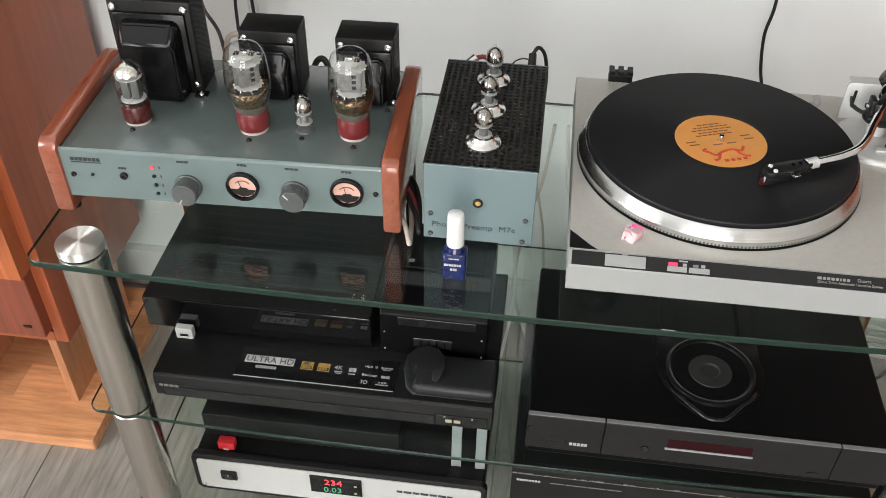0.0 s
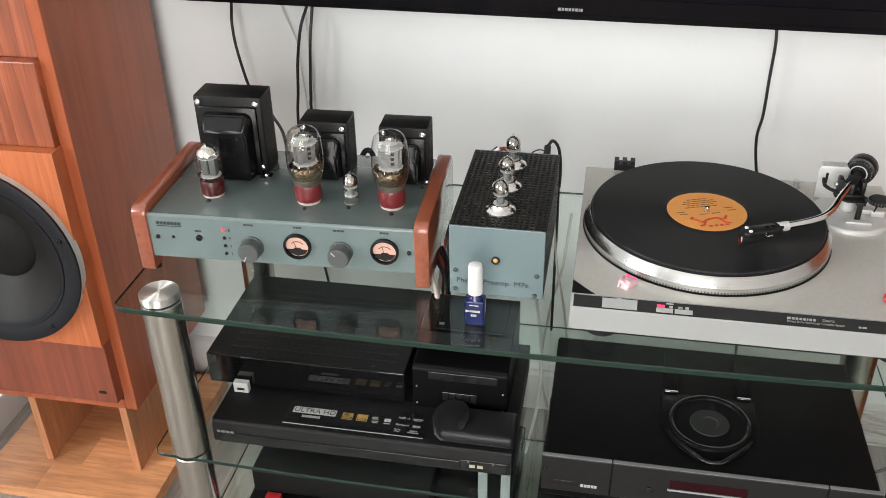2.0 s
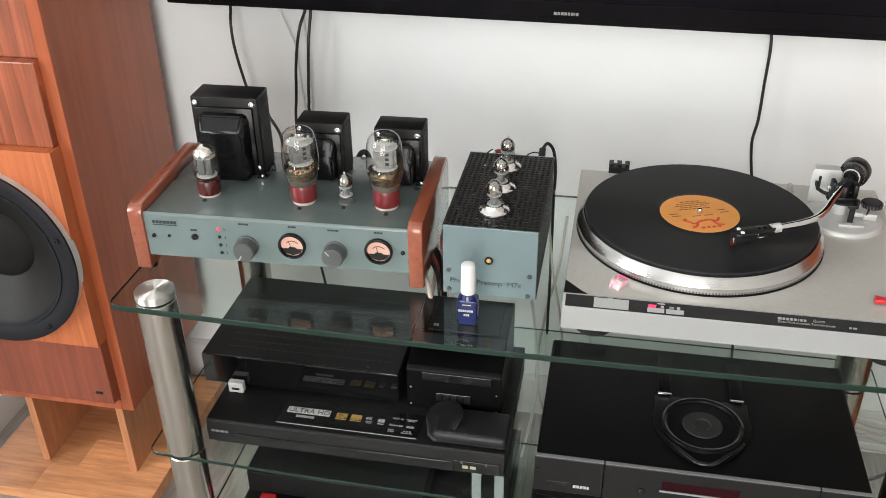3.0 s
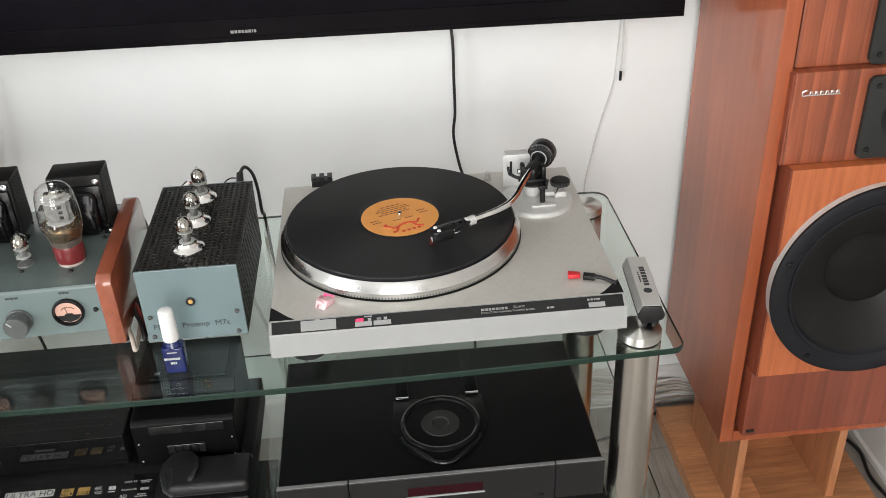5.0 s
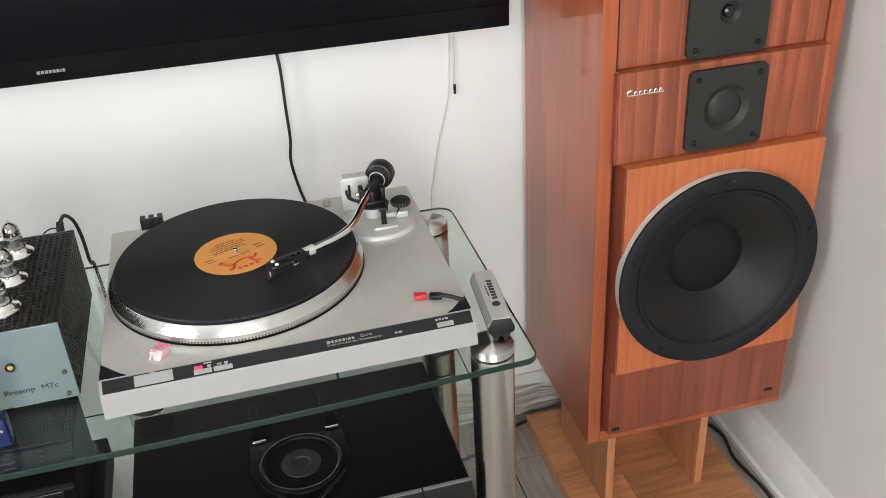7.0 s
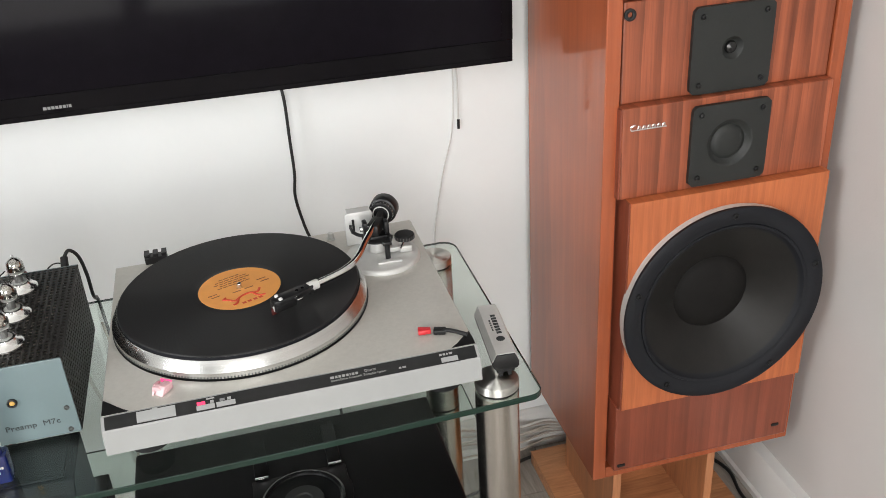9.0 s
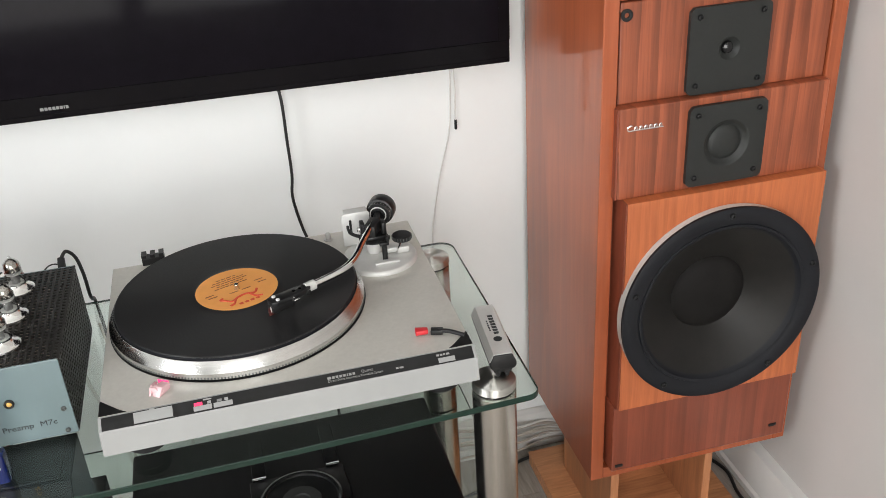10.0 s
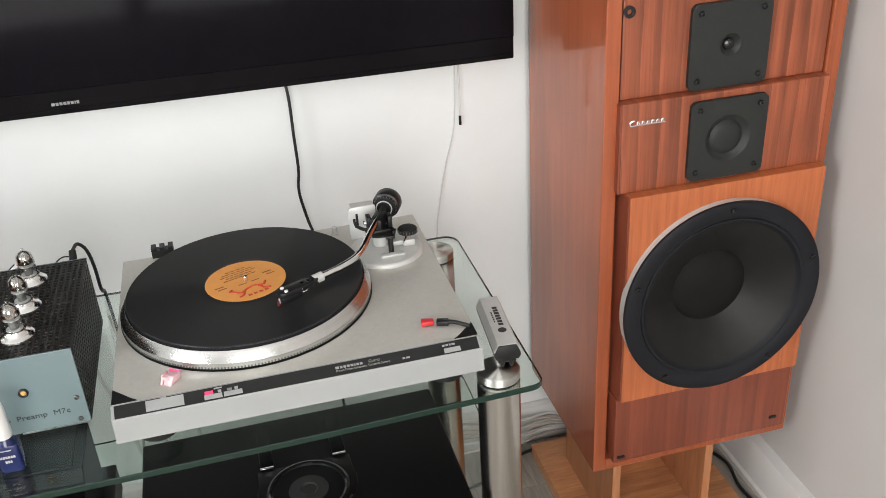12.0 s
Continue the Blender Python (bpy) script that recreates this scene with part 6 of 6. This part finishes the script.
tw = driver_plate(spk, "tweeter", 0.8195, 0.8695, 0.1235, 0.2435, 0.0172, "square charcoal tweeter plate")
part("horn_throat", round_front([(0.0178, 0.0071), (0.0165, 0.0072), (0.014, 0.0055), (0.0112, 0.0012), (0.0095, 0.0003), (0, 0.0003)], 0.88125, 0.2435, 0.93125, 40), CHAR, tw)
part("dome", round_front([(0.0092, 0.0006), (0.0078, 0.0042), (0.004, 0.0066), (0, 0.0072)], 0.88125, 0.2435, 0.93125, 28), BLACK_G, tw, "small shiny black dome")
part("grille_socket", round_front([(0.0035, 0.0), (0.0085, 0.0), (0.0085, 0.003), (0.0062, 0.0036), (0.0038, 0.0028), (0.0035, -0.006), (0, -0.006)], 0.7275, 0.2435, 0.9935, 24), BLACK_P, spk, "black grille socket")
for gx, gz in ((0.7265, 0.2335), (1.015, 0.2465)):
    part("grille_notch", box(gx, gx + 0.014, 0.2145, 0.2225, gz, gz + 0.0055, 0.001), BLACK_P, spk)
badge = [sweep([(0.7355, 0.2262, 0.8315), (0.7405, 0.2255, 0.8345), (0.7425, 0.2255, 0.8335)], 0.0012, 8, 4), sweep([(0.7355, 0.2262, 0.8305), (0.7375, 0.2255, 0.8262), (0.7435, 0.2255, 0.8268), (0.79, 0.2255, 0.8268)], 0.0011, 8, 6)]
for k in range(6):
    x = 0.746 + 0.0075 * k
    badge.append(sweep([(x, 0.2255, 0.827), (x + 0.0012, 0.2255, 0.8315), (x + 0.0036, 0.2255, 0.8318), (x + 0.0042, 0.2255, 0.8275)], 0.0009, 8, 4))
for bm in badge:
    moved(bm, Matrix.Translation((-0.008, 0, 0.0085)))
part("badge", join(*badge), CHROME, spk, "chrome script badge")
copy_thing(spk, pose(0.8835 - 1.8505, 0.4 - 0.016, 0.192))


def speaker_stand(x0, x1, y0, y1, legs, label, rnd):
    st = thing("speaker_stand", (x0 + x1) / 2, (y0 + y1) / 2, 0, label, "speaker stand", "pair of speaker stands")
    rows = 5
    base = part("base_plate", prism(rounded(x0, x1, y0, y1, (0.004, rnd, 0.004, 0.004), 7), 0, 0.0245, "z", 0.001), OAK, st, "glued oak base plate", smooth=False)
    ROOT[base.name] = ROOT[st.name]
    rng = random.Random(int(1000 * x1))
    for r in range(rows):
        ya, yb = y0 + (y1 - y0) * r / rows, y0 + (y1 - y0) * (r + 1) / rows
        at = x0
        cut = [0.0] + sorted(rng.uniform(0.25, 0.75) + 0.0 * k for k in range(1)) + [1.0]
        for a, b in zip(cut, cut[1:]):
            xa, xb = x0 + (x1 - x0) * a, x0 + (x1 - x0) * b
            if r == 0 and b == 1.0 and rnd > 0.01:
                bm = prism(rounded(xa + 0.0001, xb - 0.0005, ya + 0.0005, yb - 0.0001, (0.0005, rnd, 0.0005, 0.0005), 7), 0.0245, 0.0275, "z")
            else:
                bm = box(xa + 0.0001, xb - 0.0001, ya + 0.0001, yb - 0.0001, 0.0245, 0.0275)
            part("stave", bm, OAK, base, smooth=False)
    for lx in legs:
        part("leg_board", box(lx - 0.0075, lx + 0.0075, y0 + 0.078, y1 - 0.06, 0.0275, 0.192, 0.001), OAK_UP, st, "oak leg board", smooth=False)
    part("cross_board", box(legs[0] + 0.0075, legs[1] - 0.0075, y1 - 0.12, y1 - 0.105, 0.0275, 0.192, 0.001), OAK_UP, st, smooth=False)
    return st


speaker_stand(0.680, 1.006, 0.166, 0.526, (0.7415, 0.9215), "oak loudspeaker stand with a rounded corner", 0.012)
speaker_stand(-1.118, -0.754, 0.152, 0.528, (-1.006, -0.8195), "oak loudspeaker stand with upright boards", 0.004)

# ---- low tray with a grey fleece beside the loudspeaker ----
tray = thing("fleece_tray", -1.36, 0.3, 0, "grey fleece blanket in a low white tray", "tray")
part("side_board", box(-1.185, -1.17, 0.0, 0.56, 0, 0.075, 0.002), SKIRT, tray, smooth=False)
part("side_board", box(-1.56, -1.1855, 0.0, 0.015, 0, 0.075, 0.002), SKIRT, tray, smooth=False)
fb = bmesh.new()
bmesh.ops.create_grid(fb, x_segments=36, y_segments=48, size=0.5, matrix=Matrix.Translation((-1.38, 0.29, 0.1)) @ Matrix.Diagonal((0.38, 0.53, 1, 1)))
for v in fb.verts:
    p = Vector((v.co.x * 9, v.co.y * 9, 0))
    v.co.z = 0.075 + 0.05 * noise.noise(p) + 0.02 * noise.noise(p * 3.1) + 0.1 * max(0, -1.25 - v.co.x)
bmesh.ops.solidify(fb, geom=fb.faces[:], thickness=0.02)
part("fleece", fb, FLEECE, tray, "crumpled grey fleece")

# ---- cables ----


def cable(name, points, r, material, label, steps=8):
    return solid(name, sweep(points, r, 10, steps), material, label, "cable")


WY = Y1 - 0.006
cable("power_cable", [(0.272, 0.57, 0.93), (0.278, 0.568, 0.87), (0.282, 0.562, 0.83), (0.282, 0.562, 0.766), (0.282, 0.56, 0.706), (0.278, 0.56, 0.664), (0.287, 0.566, 0.605), (0.3, 0.56, 0.55), (0.305, 0.55, 0.45), (0.3, 0.53, 0.3), (0.32, 0.52, 0.1), (0.38, 0.5, 0.006)], 0.0026, CABLE, "black cable hanging behind the record player")
cable("power_cable", [(-0.64, 0.565, 0.95), (-0.638, 0.56, 0.87), (-0.634, 0.54, 0.83), (-0.631, 0.54, 0.78), (-0.617, 0.54, 0.71), (-0.585, 0.5, 0.69), (-0.545, 0.44, 0.72), (-0.523, 0.4, 0.722), (-0.504, 0.39, 0.697), (-0.49, 0.37, 0.66)], 0.0027, CABLE, "black cable hanging from the television")
cable("power_cable", [(-0.488, 0.565, 0.95), (-0.498, 0.56, 0.87), (-0.508, 0.54, 0.83), (-0.5195, 0.54, 0.77), (-0.525, 0.54, 0.71), (-0.531, 0.54, 0.64), (-0.52, 0.52, 0.5), (-0.47, 0.5, 0.2)], 0.0027, CABLE, "thick black cable hanging from the television")
cable("power_cable", [(-0.487, 0.565, 0.95), (-0.49, 0.56, 0.87), (-0.493, 0.54, 0.81), (-0.4985, 0.54, 0.75), (-0.502, 0.54, 0.7), (-0.502, 0.54, 0.65), (-0.47, 0.5, 0.4)], 0.0027, CABLE, "black cable hanging from the television")
cable("white_cable", [(-0.57, 0.575, 0.9), (-0.551, 0.578, 0.841), (-0.533, 0.58, 0.789), (-0.53, 0.58, 0.742), (-0.524, 0.58, 0.654), (-0.51, 0.55, 0.55)], 0.0016, CABLE_W, "thin white cable on the wall")
cable("white_cable", [(-0.513, 0.575, 0.9), (-0.511, 0.578, 0.827), (-0.51, 0.58, 0.743), (-0.511, 0.58, 0.655), (-0.5, 0.55, 0.55)], 0.0016, CABLE_W, "thin white cable on the wall")
cable("cable_loop", [(-0.463, 0.29, 0.69), (-0.461, 0.3, 0.722), (-0.454, 0.3, 0.742), (-0.437, 0.3, 0.745), (-0.43, 0.3, 0.725), (-0.428, 0.29, 0.69)], 0.0036, CABLE_B, "grey cable end behind the amplifier")
cable("cable_loop", [(-0.348, 0.292, 0.69), (-0.342, 0.3, 0.711), (-0.334, 0.302, 0.7185), (-0.326, 0.3, 0.711), (-0.322, 0.29, 0.69)], 0.0042, CABLE, "black cable end behind the amplifier")
cable("cable_loop", [(-0.06, 0.336, 0.729), (-0.053, 0.344, 0.7345), (-0.044, 0.35, 0.72), (-0.04, 0.353, 0.69), (-0.04, 0.358, 0.655), (-0.042, 0.378, 0.636), (-0.044, 0.41, 0.61), (-0.044, 0.43, 0.5), (-0.044, 0.44, 0.3)], 0.0025, CABLE, "black cable behind the preamp")
cable("cable_loop", [(-0.06, 0.33, 0.7225), (-0.073, 0.33, 0.7245), (-0.085, 0.33, 0.716), (-0.09, 0.322, 0.7)], 0.001, CABLE, "thin black ground wire")
cable("red_cable", [(-0.134, 0.326, 0.7225), (-0.122, 0.33, 0.7225), (-0.112, 0.335, 0.71), (-0.108, 0.345, 0.66), (-0.11, 0.41, 0.58)], 0.0032, CABLE_R, "dark red signal cable")
for k, (x, c) in enumerate(((-0.188, CABLE), (-0.182, CABLE_R), (-0.176, CABLE), (-0.184, CABLE_B))):
    cable("signal_cable", [(x - 0.05, 0.24, 0.636), (x - 0.025, 0.19 - 0.02 * k, 0.638), (x - 0.003, 0.15 - 0.025 * k, 0.636), (x + 0.004, 0.12 - 0.02 * k, 0.6265), (x - 0.01, 0.16, 0.6245), (x - 0.05, 0.25, 0.6245), (x - 0.06, 0.36, 0.6245), (x - 0.06, 0.425, 0.6), (x - 0.06, 0.45, 0.3)], 0.003, c, "signal cable between amplifier and preamp")
for k, (x, y) in enumerate(((-0.05, 0.44), (-0.02, 0.46), (-0.1, 0.45), (-0.16, 0.47), (0.0, 0.48))):
    cable("hanging_cable", [(x, 0.425, 0.56), (x + 0.01 * (-1) ** k, 0.43, 0.45), (x + 0.03 * (-1) ** k, y, 0.33), (x + 0.04 * (-1) ** k, y + 0.02, 0.15), (x + 0.02, y - 0.03, 0.006)], 0.0022 + 0.0004 * (k % 3), (CABLE_P, CABLE_P, CABLE_W, CABLE_P, CABLE_W)[k], "cable hanging behind the glass stand")
cord = thing("pull_cord", 0.563, Y1 - 0.004, 0.74, "thin white cord with a black end on the wall", "cord")
part("cord_line", sweep([(0.574, Y1 - 0.004, 0.93), (0.5745, Y1 - 0.003, 0.86), (0.575, Y1 - 0.004, 0.80), (0.574, Y1 - 0.004, 0.752)], 0.0014, 8, 6), CABLE_W, cord)
part("cord_end", sweep([(0.574, Y1 - 0.004, 0.752), (0.574, Y1 - 0.004, 0.735)], 0.0024, 10, 2), BLACK_P, cord)
cable("white_cable", [(0.57, Y1 - 0.003, 0.9), (0.567, Y1 - 0.002, 0.8), (0.561, Y1 - 0.002, 0.728), (0.542, Y1 - 0.002, 0.657), (0.527, Y1 - 0.002, 0.582), (0.52, Y1 - 0.002, 0.531), (0.52, Y1 - 0.004, 0.4)], 0.0013, CABLE_W, "thin white cable along the wall")
for k in range(7):
    o = 0.009 * k
    cable("floor_cable", [(0.42, 0.54 + 0.004 * k, 0.006 + 0.004 * k), (0.48, 0.53 + 0.006 * k, 0.03 + 0.012 * k), (0.54, 0.545 + 0.004 * (k % 3), 0.028 + 0.013 * k), (0.6, 0.55 + 0.003 * (k % 4), 0.022 + 0.011 * k), (0.66, 0.545 + 0.004 * (k % 2), 0.02 + 0.010 * k + 0.006 * (k % 2)), (0.74, 0.566, 0.018 + 0.008 * k), (0.82, 0.57, 0.008 + 0.003 * k)], 0.0024 + 0.0004 * (k % 2), (CABLE_B, CABLE_W, CABLE_B, CABLE_P, CABLE_P, CABLE_B, CABLE_W)[k], "pale cables bundled along the wall")
cable("floor_cable", [(0.35, 0.5, 0.004), (0.47, 0.46, 0.004), (0.56, 0.47, 0.004), (0.63, 0.505, 0.0045), (0.67, 0.532, 0.0045), (0.8, 0.545, 0.0045)], 0.0035, CABLE, "black cable on the floor")
cable("floor_cable", [(0.9, 0.54, 0.0045), (1.0, 0.46, 0.0045), (1.046, 0.38, 0.0045), (1.036, 0.3, 0.0045), (1.046, 0.2, 0.0045), (1.03, 0.1, 0.0045), (1.0, -0.05, 0.0045), (0.99, -0.3, 0.0045)], 0.0035, CABLE, "black cable on the floor")

# ---- floor: laminate planks on a dark bed ----
floor = solid("floor", box(X0 - 0.1, X1 + 0.1, Y0 - 0.1, Y1 + 0.1, -0.06, -0.0035), JOINT, "grey wood-look laminate floor", kind="structure", smooth=False)
PW, PL = 0.192, 1.28
plank_meshes = {}


def plank_mesh(length):
    """One shared mesh for all planks of a length."""
    if length not in plank_meshes:
        me = bpy.data.meshes.new("plank")
        pb = box(-PW / 2 + 0.0006, PW / 2 - 0.0006, -length / 2 + 0.0006, length / 2 - 0.0006, -0.0045, 0, 0.0008, 1)
        pb.to_mesh(me)
        pb.free()
        me.materials.append(PLANK)
        plank_meshes[length] = me
    return plank_meshes[length]


for i in range(int((X1 - X0) / PW) + 1):
    x = X0 - 0.07 + PW * (i + 0.5)
    y = Y0 - PL * ((i * 0.37) % 1.0)
    while y < Y1:
        ya, yb = max(y, Y0), min(y + PL, Y1)
        if yb - ya > 0.02:
            pl = new("plank", plank_mesh(round(yb - ya, 3)))
            pl.location = (x, (ya + yb) / 2, 0)
            pl.parent = floor
        y += PL
